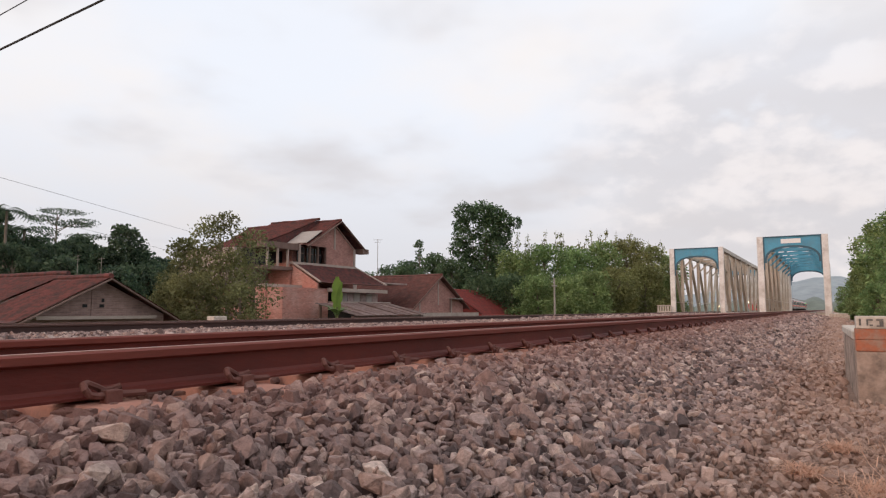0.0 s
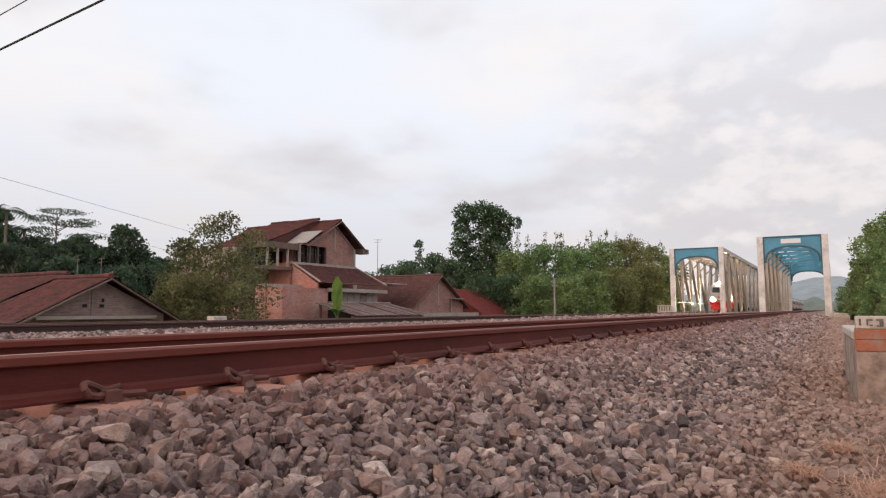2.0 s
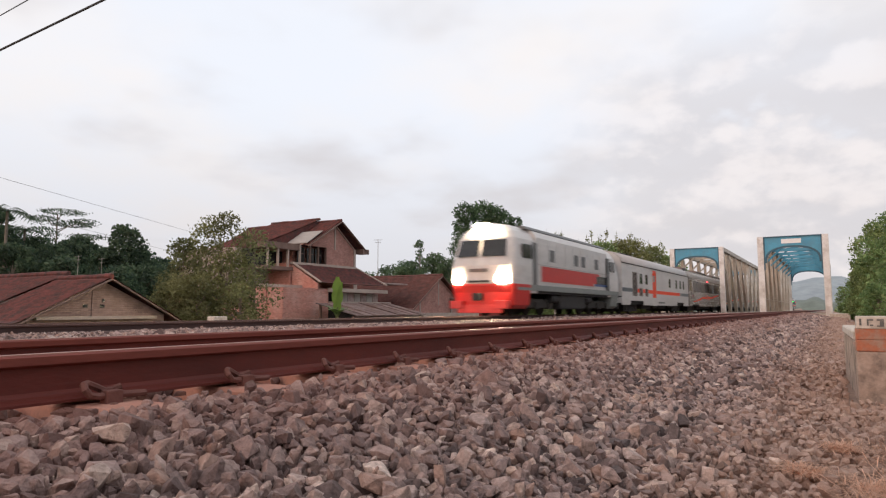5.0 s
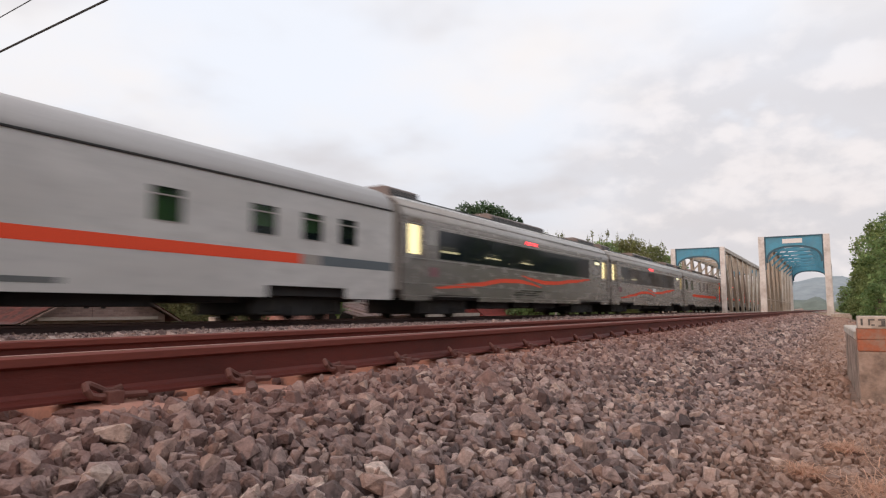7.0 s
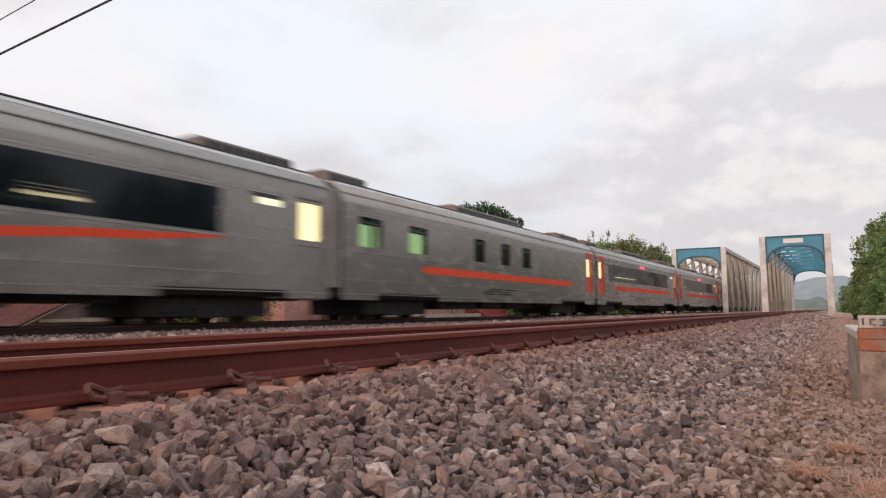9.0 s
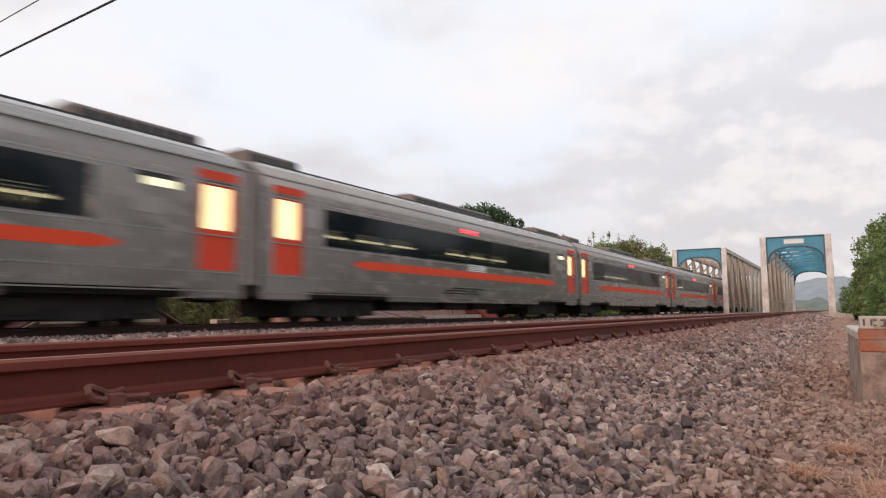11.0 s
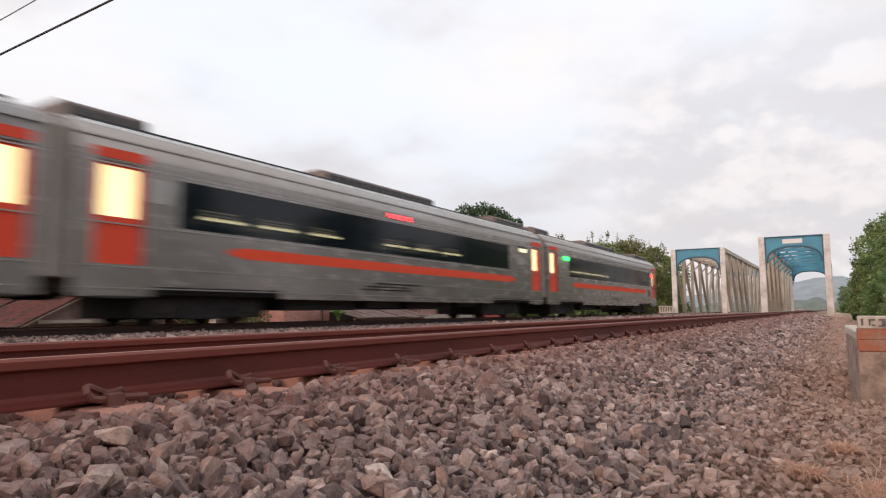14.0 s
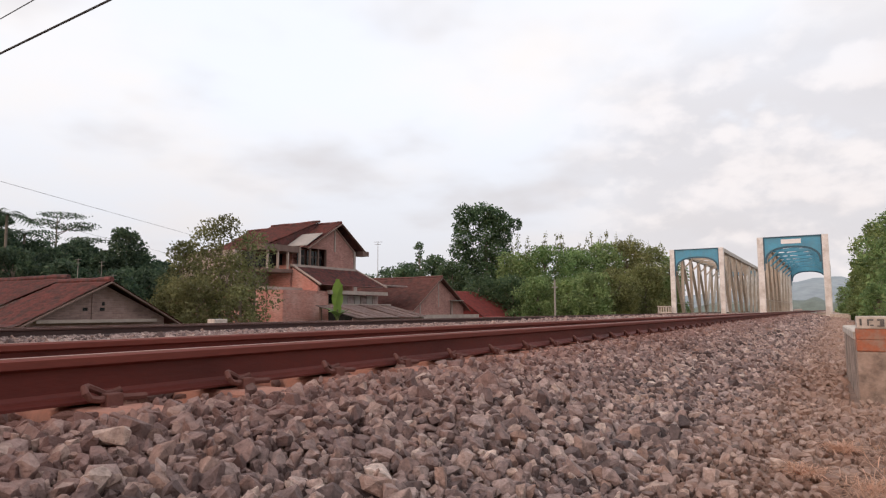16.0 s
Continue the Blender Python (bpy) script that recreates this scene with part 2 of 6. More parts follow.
SLEEPER = surf("concrete_sleeper", (0.40, 0.175, 0.125), (0.47, 0.25, 0.19), 6.0, 0.9, bump=0.4, bscale=60, stain=(0.2, 0.1, 0.07), stain_scale=5)
CLIP = surf("rusty_clip", (0.125, 0.045, 0.036), (0.20, 0.082, 0.064), 12, 0.75, 0.2, 0.4, 120)
STEEL = surf("galvanised_steel", (0.46, 0.41, 0.345), (0.56, 0.51, 0.44), 1.2, 0.5, 0.25, 0.15, 30, stain=(0.30, 0.22, 0.16), stain_scale=0.9, stain_amount=0.45)
WHITE_STEEL = surf("white_steel_paint", (0.86, 0.83, 0.80), (0.74, 0.71, 0.68), 1.5, 0.55, bump=0.15, bscale=30, stain=(0.33, 0.25, 0.19), stain_scale=1.4, stain_amount=0.5)
BLUE = surf("blue_bridge_paint", (0.055, 0.30, 0.47), (0.085, 0.38, 0.55), 0.8, 0.5, bump=0.1, bscale=30, stain=(0.10, 0.22, 0.29), stain_scale=1.0, stain_amount=0.5)
BLUE_DARK = surf("dark_blue_edge", (0.03, 0.10, 0.15), (0.045, 0.14, 0.20), 0.8, 0.5, bump=0.1, bscale=30)
CONCRETE = surf("old_concrete", (0.36, 0.255, 0.20), (0.47, 0.36, 0.295), 9, 0.9, bump=0.5, bscale=40, stain=(0.11, 0.085, 0.07), stain_scale=7, stain_amount=0.9)
LIMEWASH = surf("limewash", (0.68, 0.61, 0.54), (0.56, 0.48, 0.41), 8, 0.9, bump=0.4, bscale=50, stain=(0.25, 0.2, 0.16), stain_scale=9, stain_amount=0.6)
ORANGE_PAINT = surf("worn_orange_paint", (0.46, 0.15, 0.075), (0.36, 0.14, 0.085), 14, 0.8, bump=0.4, bscale=50, stain=(0.36, 0.25, 0.19), stain_scale=14, stain_amount=0.9)
DARK = surf("dark_lettering", (0.10, 0.095, 0.09), (0.16, 0.15, 0.14), 20, 0.8, bump=0.1)
COACH = surf("brushed_stainless_grey", (0.305, 0.272, 0.252), (0.355, 0.318, 0.295), 0.7, 0.24, 0.55, 0.0, 4, stain=(0.22, 0.20, 0.18), stain_scale=0.9, stain_amount=0.18, stretch=(1, 0.3, 1))
# paler than COACH, so the roof's sky highlight sits in the base colour
COACH_ROOF = surf("highlit_coach_roof", (0.38, 0.355, 0.335), (0.46, 0.435, 0.41), 1.0, 0.33, 0.55, 0.0, 5, stain=(0.27, 0.24, 0.22), stain_scale=1.0)
WHITE_ROOFING = surf("pale_coach_roof", (0.46, 0.43, 0.42), (0.52, 0.49, 0.475), 1.0, 0.5, 0.1, 0.1, 25, stain=(0.36, 0.33, 0.31), stain_scale=1.0)
WHITE_COACH = surf("white_coach_paint", (0.56, 0.535, 0.515), (0.62, 0.59, 0.57), 0.6, 0.38, 0.0, 0.0, 4, stain=(0.46, 0.43, 0.40), stain_scale=1.0, stain_amount=0.5, stretch=(1, 0.3, 1), coat=0.2)
ORANGE = surf("orange_stripe", (0.92, 0.075, 0.016), (0.86, 0.068, 0.015), 2, 0.6, bump=0.0)
RED = surf("red_loco_paint", (0.60, 0.035, 0.03), (0.52, 0.03, 0.03), 2, 0.38, bump=0.05, bscale=30)
DOOR_RED = surf("red_door_paint", (0.84, 0.07, 0.02), (0.78, 0.062, 0.02), 2, 0.6, bump=0.0)
EMBLEM = surf("dark_red_emblem", (0.24, 0.10, 0.11), (0.20, 0.09, 0.10), 3, 0.6, bump=0.0)
SLATE = surf("slate_stripe", (0.10, 0.12, 0.135), (0.12, 0.14, 0.155), 2, 0.45, bump=0.0)
LOGO_BLUE = surf("blue_panel", (0.05, 0.10, 0.26), (0.04, 0.08, 0.22), 2, 0.45, bump=0.0)
UNDER = surf("grimy_underframe", (0.022, 0.022, 0.024), (0.040, 0.037, 0.036), 3, 0.85, 0.1, 0.3, 40, stain=(0.05, 0.04, 0.03))
BOGIE = surf("bogie_steel", (0.03, 0.027, 0.025), (0.055, 0.046, 0.038), 4, 0.75, 0.3, 0.3, 40)
RUBBER = surf("gangway_rubber", (0.27, 0.23, 0.20), (0.34, 0.295, 0.26), 3, 0.85, bump=0.3, bscale=30)
ROOF_GLINT = surf("roof_glint_white", (0.80, 0.77, 0.75), (0.86, 0.84, 0.82), 2, 0.3, 0.6, 0.0, 5)
PLATE_WHITE = surf("white_plate", (0.90, 0.90, 0.89), (0.86, 0.86, 0.85), 3, 0.5, bump=0)
ACMAT = surf("roof_unit_grey", (0.19, 0.155, 0.142), (0.25, 0.205, 0.19), 2, 0.7, 0.1, 0.2, 30)
ACLID = surf("roof_unit_lid", (0.34, 0.31, 0.29), (0.40, 0.37, 0.34), 2, 0.6, 0.1, 0.1, 30)
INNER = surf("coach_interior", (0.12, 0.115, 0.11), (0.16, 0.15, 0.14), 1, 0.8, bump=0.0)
GLASS = tinted("tinted_coach_glass", (0.37, 0.385, 0.38), 0.60, 0.10)
GREEN_GLASS = tinted("green_curtained_glass", (0.75, 0.85, 0.7), 0.3)
FROST = tinted("vestibule_glass", (0.9, 0.88, 0.8), 0.12, 0.3)
BLACK = surf("black_trim", (0.012, 0.013, 0.014), (0.018, 0.018, 0.018), 2, 0.25, bump=0.0)
GREEN_CLOTH = surf("green_curtain", (0.30, 0.42, 0.26), (0.36, 0.50, 0.32), 3, 0.85, bump=0.2, bscale=30)
TUBE = glow("warm_light_tube", (1.0, 0.82, 0.50), 20.0)
RACK_GLINT = glow("rack_glint_glow", (1.0, 0.84, 0.58), 3.5)
CABIN = glow("vestibule_light", (1.0, 0.87, 0.55), 2.3)
TOILET = glow("toilet_light", (0.98, 0.92, 0.62), 0.8)
GALLEY = glow("galley_light", (0.80, 0.97, 0.66), 1.15)
LED_RED = glow("red_sign_leds", (1.0, 0.06, 0.07), 4.0)
LED_GREEN = glow("green_sign_leds", (0.02, 1.0, 0.10), 6.0)
HEADLIGHT = glow("headlight", (1.0, 0.82, 0.52), 500.0)
TAIL = glow("tail_lamp", (1.0, 0.05, 0.05), 4.0)
SLAT = surf("dusty_louvre_slat", (0.30, 0.245, 0.22), (0.36, 0.30, 0.27), 6, 0.7, bump=0.0)
SCREEN = surf("windscreen", (0.02, 0.02, 0.022), (0.03, 0.03, 0.03), 2, 0.12, bump=0.0)
ROOF_GREY = surf("loco_roof_grey", (0.12, 0.125, 0.125), (0.16, 0.16, 0.155), 2, 0.6, 0.1, 0.1, 30)
FRAME_GREY = surf("loco_sill_grey", (0.20, 0.215, 0.20), (0.25, 0.26, 0.245), 2, 0.6, bump=0.1)
TILE = surf("clay_roof_tile", (0.085, 0.028, 0.025), (0.19, 0.058, 0.049), 5.0, 0.92, bump=0.7, bscale=9, stain=(0.045, 0.032, 0.030), stain_scale=2.4, stain_amount=0.95, vary=0.2)
TILE_DUSTY = surf("dusty_roof_tile", (0.13, 0.048, 0.040), (0.27, 0.12, 0.10), 4.0, 0.92, bump=0.7, bscale=9, stain=(0.09, 0.055, 0.048), stain_scale=2.0, stain_amount=0.9)
TILE_NEW = surf("red_roof_tile", (0.24, 0.042, 0.035), (0.30, 0.055, 0.042), 2.5, 0.8, bump=0.3, bscale=20, stain=(0.13, 0.04, 0.036), stain_scale=2.2, stain_amount=0.8, vary=0.2)


def masonry(name, c1, c2, mortar, stain):
    """Rough brickwork in courses on walls that face along x or y."""
    m = surf(name, c1, c2, 3, 0.92, bump=0.0, stain=stain, stain_scale=0.8, stain_amount=0.6)
    nt = m.node_tree
    N, L = nt.nodes.new, nt.links.new
    b = nt.nodes["Principled BSDF"]
    src = b.inputs["Base Color"].links[0].from_socket
    sep, comb, co = N("ShaderNodeSeparateXYZ"), N("ShaderNodeCombineXYZ"), N("ShaderNodeTexCoord")
    L(co.outputs["Object"], sep.inputs[0])
    add = N("ShaderNodeMath")
    L(sep.outputs[0], add.inputs[0])
    L(sep.outputs[1], add.inputs[1])
    L(add.outputs[0], comb.inputs[0])
    L(sep.outputs[2], comb.inputs[1])
    br = N("ShaderNodeTexBrick")
    br.inputs["Scale"].default_value = 1.0
    br.inputs["Brick Width"].default_value, br.inputs["Row Height"].default_value, br.inputs["Mortar Size"].default_value = 0.24, 0.085, 0.012
    br.inputs["Color1"].default_value, br.inputs["Color2"].default_value, br.inputs["Mortar"].default_value = (1, 1, 1, 1), (0.72, 0.70, 0.70, 1), (*mortar, 1)
    L(comb.outputs[0], br.inputs["Vector"])
    x = N("ShaderNodeMix")
    x.data_type, x.blend_type = "RGBA", "MULTIPLY"
    x.inputs[0].default_value = 1.0
    L(src, x.inputs[6])
    L(br.outputs[0], x.inputs[7])
    L(x.outputs[2], b.inputs["Base Color"])
    bp = N("ShaderNodeBump")
    bp.inputs["Strength"].default_value, bp.inputs["Distance"].default_value = 0.6, 0.02
    bp.invert = True
    L(br.outputs["Fac"], bp.inputs["Height"])
    L(bp.outputs[0], b.inputs["Normal"])
    return m


BRICK = masonry("bare_brick_wall", (0.52, 0.235, 0.19), (0.62, 0.32, 0.265), (0.97, 0.88, 0.85), (0.64, 0.43, 0.37))
PINK = masonry("dusty_brick_wall", (0.46, 0.235, 0.20), (0.56, 0.32, 0.275), (0.97, 0.86, 0.83), (0.32, 0.18, 0.155))
GREY_BRICK = masonry("weathered_brick_wall", (0.31, 0.21, 0.185), (0.42, 0.295, 0.262), (0.97, 0.9, 0.88), (0.21, 0.15, 0.135))
PALE = surf("pale_render", (0.48, 0.39, 0.34), (0.40, 0.32, 0.28), 1.5, 0.9, bump=0.2, bscale=20, stain=(0.3, 0.24, 0.2), stain_scale=1.0)
WOOD = surf("dark_timber", (0.15, 0.095, 0.078), (0.22, 0.145, 0.12), 4, 0.85, bump=0.4, bscale=30, stretch=(1, 1, 0.2))
TIN = surf("rusty_tin_sheet", (0.30, 0.215, 0.20), (0.50, 0.40, 0.38), 4, 0.6, 0.3, 0.2, 20, stain=(0.22, 0.10, 0.06), stain_scale=0.9, vary=0.2)
FIBRE = surf("fibre_cement_sheet", (0.34, 0.30, 0.275), (0.40, 0.36, 0.33), 2, 0.85, bump=0.2, bscale=20)
WINDOW_AND_SHADE = surf("house_glass_and_shade", (0.02, 0.02, 0.022), (0.04, 0.04, 0.04), 3, 0.15, bump=0.0)
BARK = surf("bark", (0.15, 0.12, 0.095), (0.23, 0.19, 0.15), 4, 0.9, bump=0.6, bscale=20)
POLE = surf("weathered_pole", (0.34, 0.31, 0.28), (0.28, 0.25, 0.22), 4, 0.8, bump=0.2)
WIRE = surf("black_cable", (0.03, 0.03, 0.03), (0.045, 0.045, 0.045), 4, 0.7, bump=0.0)
LEAF_DARK = foliage("dark_leaves", (0.05, 0.10, 0.052), (0.15, 0.225, 0.105))
LEAF_DEEP = foliage("deep_leaves", (0.034, 0.068, 0.042), (0.11, 0.155, 0.082))
LEAF_MID = foliage("mid_leaves", (0.13, 0.21, 0.075), (0.32, 0.40, 0.16))
LEAF_LIGHT = foliage("light_leaves", (0.16, 0.175, 0.066), (0.33, 0.33, 0.135))
LEAF_SPARSE = foliage("sparse_leaves", (0.12, 0.13, 0.055), (0.25, 0.25, 0.105))
LEAF_BANANA = foliage("banana_leaves", (0.36, 0.47, 0.10), (0.42, 0.52, 0.13))
STRAW = foliage("dry_grass", (0.48, 0.29, 0.19), (0.74, 0.50, 0.36))
# the two far tones are greyed: distance haze is mixed into the colour
FAR_WOOD = surf("far_wood", (0.13, 0.16, 0.135), (0.20, 0.23, 0.20), 0.08, 1.0, bump=0.6, bscale=0.3)
HILL = surf("hazy_hill", (0.27, 0.315, 0.34), (0.34, 0.38, 0.395), 0.01, 1.0, bump=0.0, bscale=0.05)


# ---- mesh helpers ----
def part(name, bm, material, parent, label=""):
    me = bpy.data.meshes.new(name)
    bm.normal_update()
    bm.to_mesh(me)
    bm.free()
    me.materials.append(material)
    ob = new(name, me)
    ob.parent = parent
    return tagged(ob, label)


def thing(name, label, category, m=None, group="", kind=""):
    ob = new(name)
    if m is not None:
        ob.matrix_basis = m
    return tagged(ob, label, category, group, kind)


def single(name, bm, material, label, category, group="", kind="", m=None):
    ob = part(name, bm, material, None)
    if m is not None:
        ob.matrix_basis = m
    return tagged(ob, label, category, group, kind)


def smooth(ob):
    for p in ob.data.polygons:
        p.use_smooth = True
    return ob


def box(bm, x0, x1, y0, y1, z0, z1, bevel=0.0):
    r = bmesh.ops.create_cube(bm, size=1.0, matrix=Matrix.LocRotScale(((x0 + x1) / 2, (y0 + y1) / 2, (z0 + z1) / 2), None, (abs(x1 - x0), abs(y1 - y0), abs(z1 - z0))))
    if bevel:
        es = {e for v in r["verts"] for e in v.link_edges}
        bmesh.ops.bevel(bm, geom=list(es), offset=bevel, segments=2, affect="EDGES", profile=0.6)
    return bm


def boxed(*a, **k):
    return box(bmesh.new(), *a, **k)


def beam(bm, p0, p1, w, h, up=(0, 0, 1)):
    """A rectangular bar from p0 to p1."""
    p0, p1 = Vector(p0), Vector(p1)
    d = p1 - p0
    z = d.normalized()
    x = z.cross(Vector(up))
    x = x.normalized() if x.length > 1e-4 else Vector((1, 0, 0))
    y = z.cross(x)
    m = Matrix((x, y, z)).transposed().to_4x4()
    m.translation = (p0 + p1) / 2
    bmesh.ops.create_cube(bm, size=1.0, matrix=m @ Matrix.Diagonal((w, h, d.length, 1)))
    return bm


def rod(bm, p0, p1, r0, r1=None, seg=8):
    p0, p1 = Vector(p0), Vector(p1)
    d = p1 - p0
    m = d.to_track_quat("Z", "Y").to_matrix().to_4x4()
    m.translation = (p0 + p1) / 2
    bmesh.ops.create_cone(bm, cap_ends=True, segments=seg, radius1=r0, radius2=r0 if r1 is None else r1, depth=d.length, matrix=m)
    return bm


def prism(bm, pts, a, b, axis="y"):
    """A closed outline (u, w) drawn out from a to b along an axis; for y the outline lies in x, z; for x in y, z."""
    def at(u, w, t):
        return (u, t, w) if axis == "y" else (t, u, w) if axis == "x" else (u, w, t)
    lo = [bm.verts.new(at(u, w, a)) for u, w in pts]
    hi = [bm.verts.new(at(u, w, b)) for u, w in pts]
    n = len(pts)
    for i in range(n):
        bm.faces.new((lo[i], lo[(i + 1) % n], hi[(i + 1) % n], hi[i]))
    bm.faces.new(lo[::-1])
    bm.faces.new(hi)
    bmesh.ops.recalc_face_normals(bm, faces=bm.faces)
    return bm


def pierced(bm, x, thick, ys, zs, holes):
    """A wall in the plane x, of that thickness, over the ranges ys and zs, with holes (y0, y1, z0, z1) through it."""
    yb = sorted({*ys, *(h[0] for h in holes), *(h[1] for h in holes)})
    zb = sorted({*zs, *(h[2] for h in holes), *(h[3] for h in holes)})

    def solid(i, j):
        if not (0 <= i < len(yb) - 1 and 0 <= j < len(zb) - 1):
            return False
        y, z = (yb[i] + yb[i + 1]) / 2, (zb[j] + zb[j + 1]) / 2
        return not any(h[0] < y < h[1] and h[2] < z < h[3] for h in holes)
    for i in range(len(yb) - 1):
        for j in range(len(zb) - 1):
            if not solid(i, j):
                continue
            y0, y1, z0, z1 = yb[i], yb[i + 1], zb[j], zb[j + 1]
            for xx in (x, x - thick):
                bm.faces.new([bm.verts.new((xx, a, b)) for a, b in ((y0, z0), (y1, z0), (y1, z1), (y0, z1))])
            for di, dj, e in ((-1, 0, ((y0, z0), (y0, z1))), (1, 0, ((y1, z0), (y1, z1))), (0, -1, ((y0, z0), (y1, z0))), (0, 1, ((y0, z1), (y1, z1)))):
                if not solid(i + di, j + dj):
                    (a, b), (c, d) = e
                    bm.faces.new([bm.verts.new(q) for q in ((x, a, b), (x, c, d), (x - thick, c, d), (x - thick, a, b))])
    bmesh.ops.remove_doubles(bm, verts=bm.verts, dist=1e-4)
    bmesh.ops.recalc_face_normals(bm, faces=bm.faces)
    return bm


def mesh_of(name, verts, faces, material, parent=None):
    me = bpy.data.meshes.new(name)
    me.from_pydata(verts, [], faces)
    me.update()
    me.materials.append(material)
    ob = new(name, me)
    ob.parent = parent
    return ob


# ---- ground ----
def bed(x):
    """Height of the ballast across the line."""
    pts = ((-60, -2.4), (-19, -2.2), (-15.2, -0.75), (-13.9, -0.30), (-10.6, -0.30), (-9.5, -0.33), (-5.2, -0.26), (-4.4, -0.19), (-2.3, -0.20), (-2.05, -0.205), (-1.85, -0.190), (-1.5, -0.228), (-0.62, -0.45),
           (0.3, -0.47), (1.2, -0.6), (4, -1.6), (12, -2.6), (60, -3.0))
    for (a, u), (b, w) in zip(pts, pts[1:]):
        if a <= x <= b:
            return u + (w - u) * (x - a) / (b - a)
    return pts[0][1] if x < 0 else pts[-1][1]


def ground_height(x, y):
    z = bed(x)
    if 66 < y < 116:
        z -= 5.5 * math.sin(math.pi * (y - 66) / 50) ** 0.6
    far = max(0.0, math.hypot(x, y) - 120)
    if abs(x) > 14:
        z += 0.6 * noise.noise(Vector((x * 0.05, y * 0.05, 0))) + min(6.0, far * 0.006)
    return z


def make_ground():
    xs = [-2600, -1200, -600, -300, -160, -100, -70, -50, -38, -30, -24, -19, -17, -15.2, -13.9, -12.3, -10.6, -9.5, -7.5, -5.2, -4.4, -3, -1.72, -1.4, -1.0, -0.62, -0.2, 0.3, 0.7, 1.2, 2.5, 4, 7, 12, 20, 40, 80, 200, 600, 1200, 2600]
    ys = [-1500, -500, -150, -60, -25, -10, -4, -1, 0, 1, 2, 3, 4, 6, 8, 11, 15, 20, 26, 33, 40, 48, 56, 62, 66, 69, 74, 80, 91, 102, 108, 113, 116, 125, 140, 170, 220, 300, 420, 650, 1100, 2000, 3000]
    verts = [(x, y, ground_height(x, y) - ((0.035 if x > -0.5 else 0.06) if -15.2 < x < 1.3 else 0)) for y in ys for x in xs]
    n = len(xs)
    faces = [(j * n + i, j * n + i + 1, (j + 1) * n + i + 1, (j + 1) * n + i) for j in range(len(ys) - 1) for i in range(n - 1)]
    ob = smooth(mesh_of("ground", verts, faces, SOIL))
    ob.data.materials.append(DIRT)
    for p in ob.data.polygons:
        if -15.3 < p.center.x < 1.25 and -60 < p.center.y < 430:
            p.material_index = 1
    return tagged(ob, "brown ballast dirt and grassy soil falling away from the line", "ground", kind="structure")


make_ground()


# ---- track ----
NEAR, FAR = -2.80, -12.33
FAR_Z = -0.116
RAIL_OUT = [(-0.066, -0.159), (0.066, -0.159), (0.066, -0.150), (0.022, -0.136), (0.009, -0.122), (0.009, -0.045), (0.034, -0.034), (0.036, -0.008), (0.030, -0.002), (0.0, 0.0),
            (-0.030, -0.002), (-0.036, -0.008), (-0.034, -0.034), (-0.009, -0.045), (-0.009, -0.122), (-0.022, -0.136), (-0.066, -0.150)]


def rail(name, x, z, y0, y1, web, head):
    ob = thing(name, "long rusty flat-bottomed steel rail on concrete sleepers", "rail", pose(x, 0, z), "rails", "structure")
    # the web's darker rust includes the shade below the head
    part("web", prism(bmesh.new(), RAIL_OUT[:6] + RAIL_OUT[14:], y0, y1), web, ob, "rusty web and foot, coloured darker for the head's shade")
    part("rail_head", prism(bmesh.new(), RAIL_OUT[5:15], y0, y1), head, ob)
    # the worn running band lies on the head
    part("running_band", boxed(-0.022, 0.022, y0, y1, -0.0022, 0.0008), WORN, ob, "worn running band of the rail head")
    return ob


for cx, z, web, head in ((NEAR, 0.0, RAIL, HEAD), (FAR, FAR_Z, OLD_RAIL, OLD_HEAD)):
    for side in (0.5695, -0.5695):
        rail("rail", cx + side, z, -30, 420, web, head)


def sleeper_block():
    bm = bmesh.new()
    prism(bm, [(-0.135, -0.37), (0.135, -0.37), (0.105, -0.172), (-0.105, -0.172)], -1.0, 1.0, "x")
    bmesh.ops.bevel(bm, geom=list(bm.edges), offset=0.012, segments=1, affect="EDGES")
    return bm


def tube(pts, r, seg=6):
    """One bent bar along the points."""
    b = bmesh.new()
    rings = []
    n = len(pts)
    for i, p in enumerate(pts):
        d = (Vector(pts[min(i + 1, n - 1)]) - Vector(pts[max(i - 1, 0)])).normalized()
        u = d.cross(Vector((0.31, 0.2, 0.93))).normalized()
        w = d.cross(u)
        rings.append([b.verts.new(Vector(p) + r * (math.cos(2 * math.pi * k / seg) * u + math.sin(2 * math.pi * k / seg) * w)) for k in range(seg)])
    for p, q in zip(rings, rings[1:]):
        for k in range(seg):
            b.faces.new((p[k], p[(k + 1) % seg], q[(k + 1) % seg], q[k]))
    b.faces.new(rings[0][::-1])
    b.faces.new(rings[-1])
    bmesh.ops.recalc_face_normals(b, faces=b.faces)
    return b


def clip_shape(side):
    """A spring clip: a bent bar that grips the rail's foot."""
    pts = ((0.108, 0.125, -0.150), (0.106, 0.03, -0.146), (0.106, -0.05, -0.146), (0.113, -0.082, -0.138), (0.112, -0.097, -0.120), (0.098, -0.095, -0.104), (0.082, -0.075, -0.102),
           (0.070, -0.035, -0.118), (0.060, 0.0, -0.134), (0.056, 0.03, -0.134), (0.062, 0.06, -0.124))
    return tube([(x * side, y, z) for x, y, z in pts], 0.0125, 7)


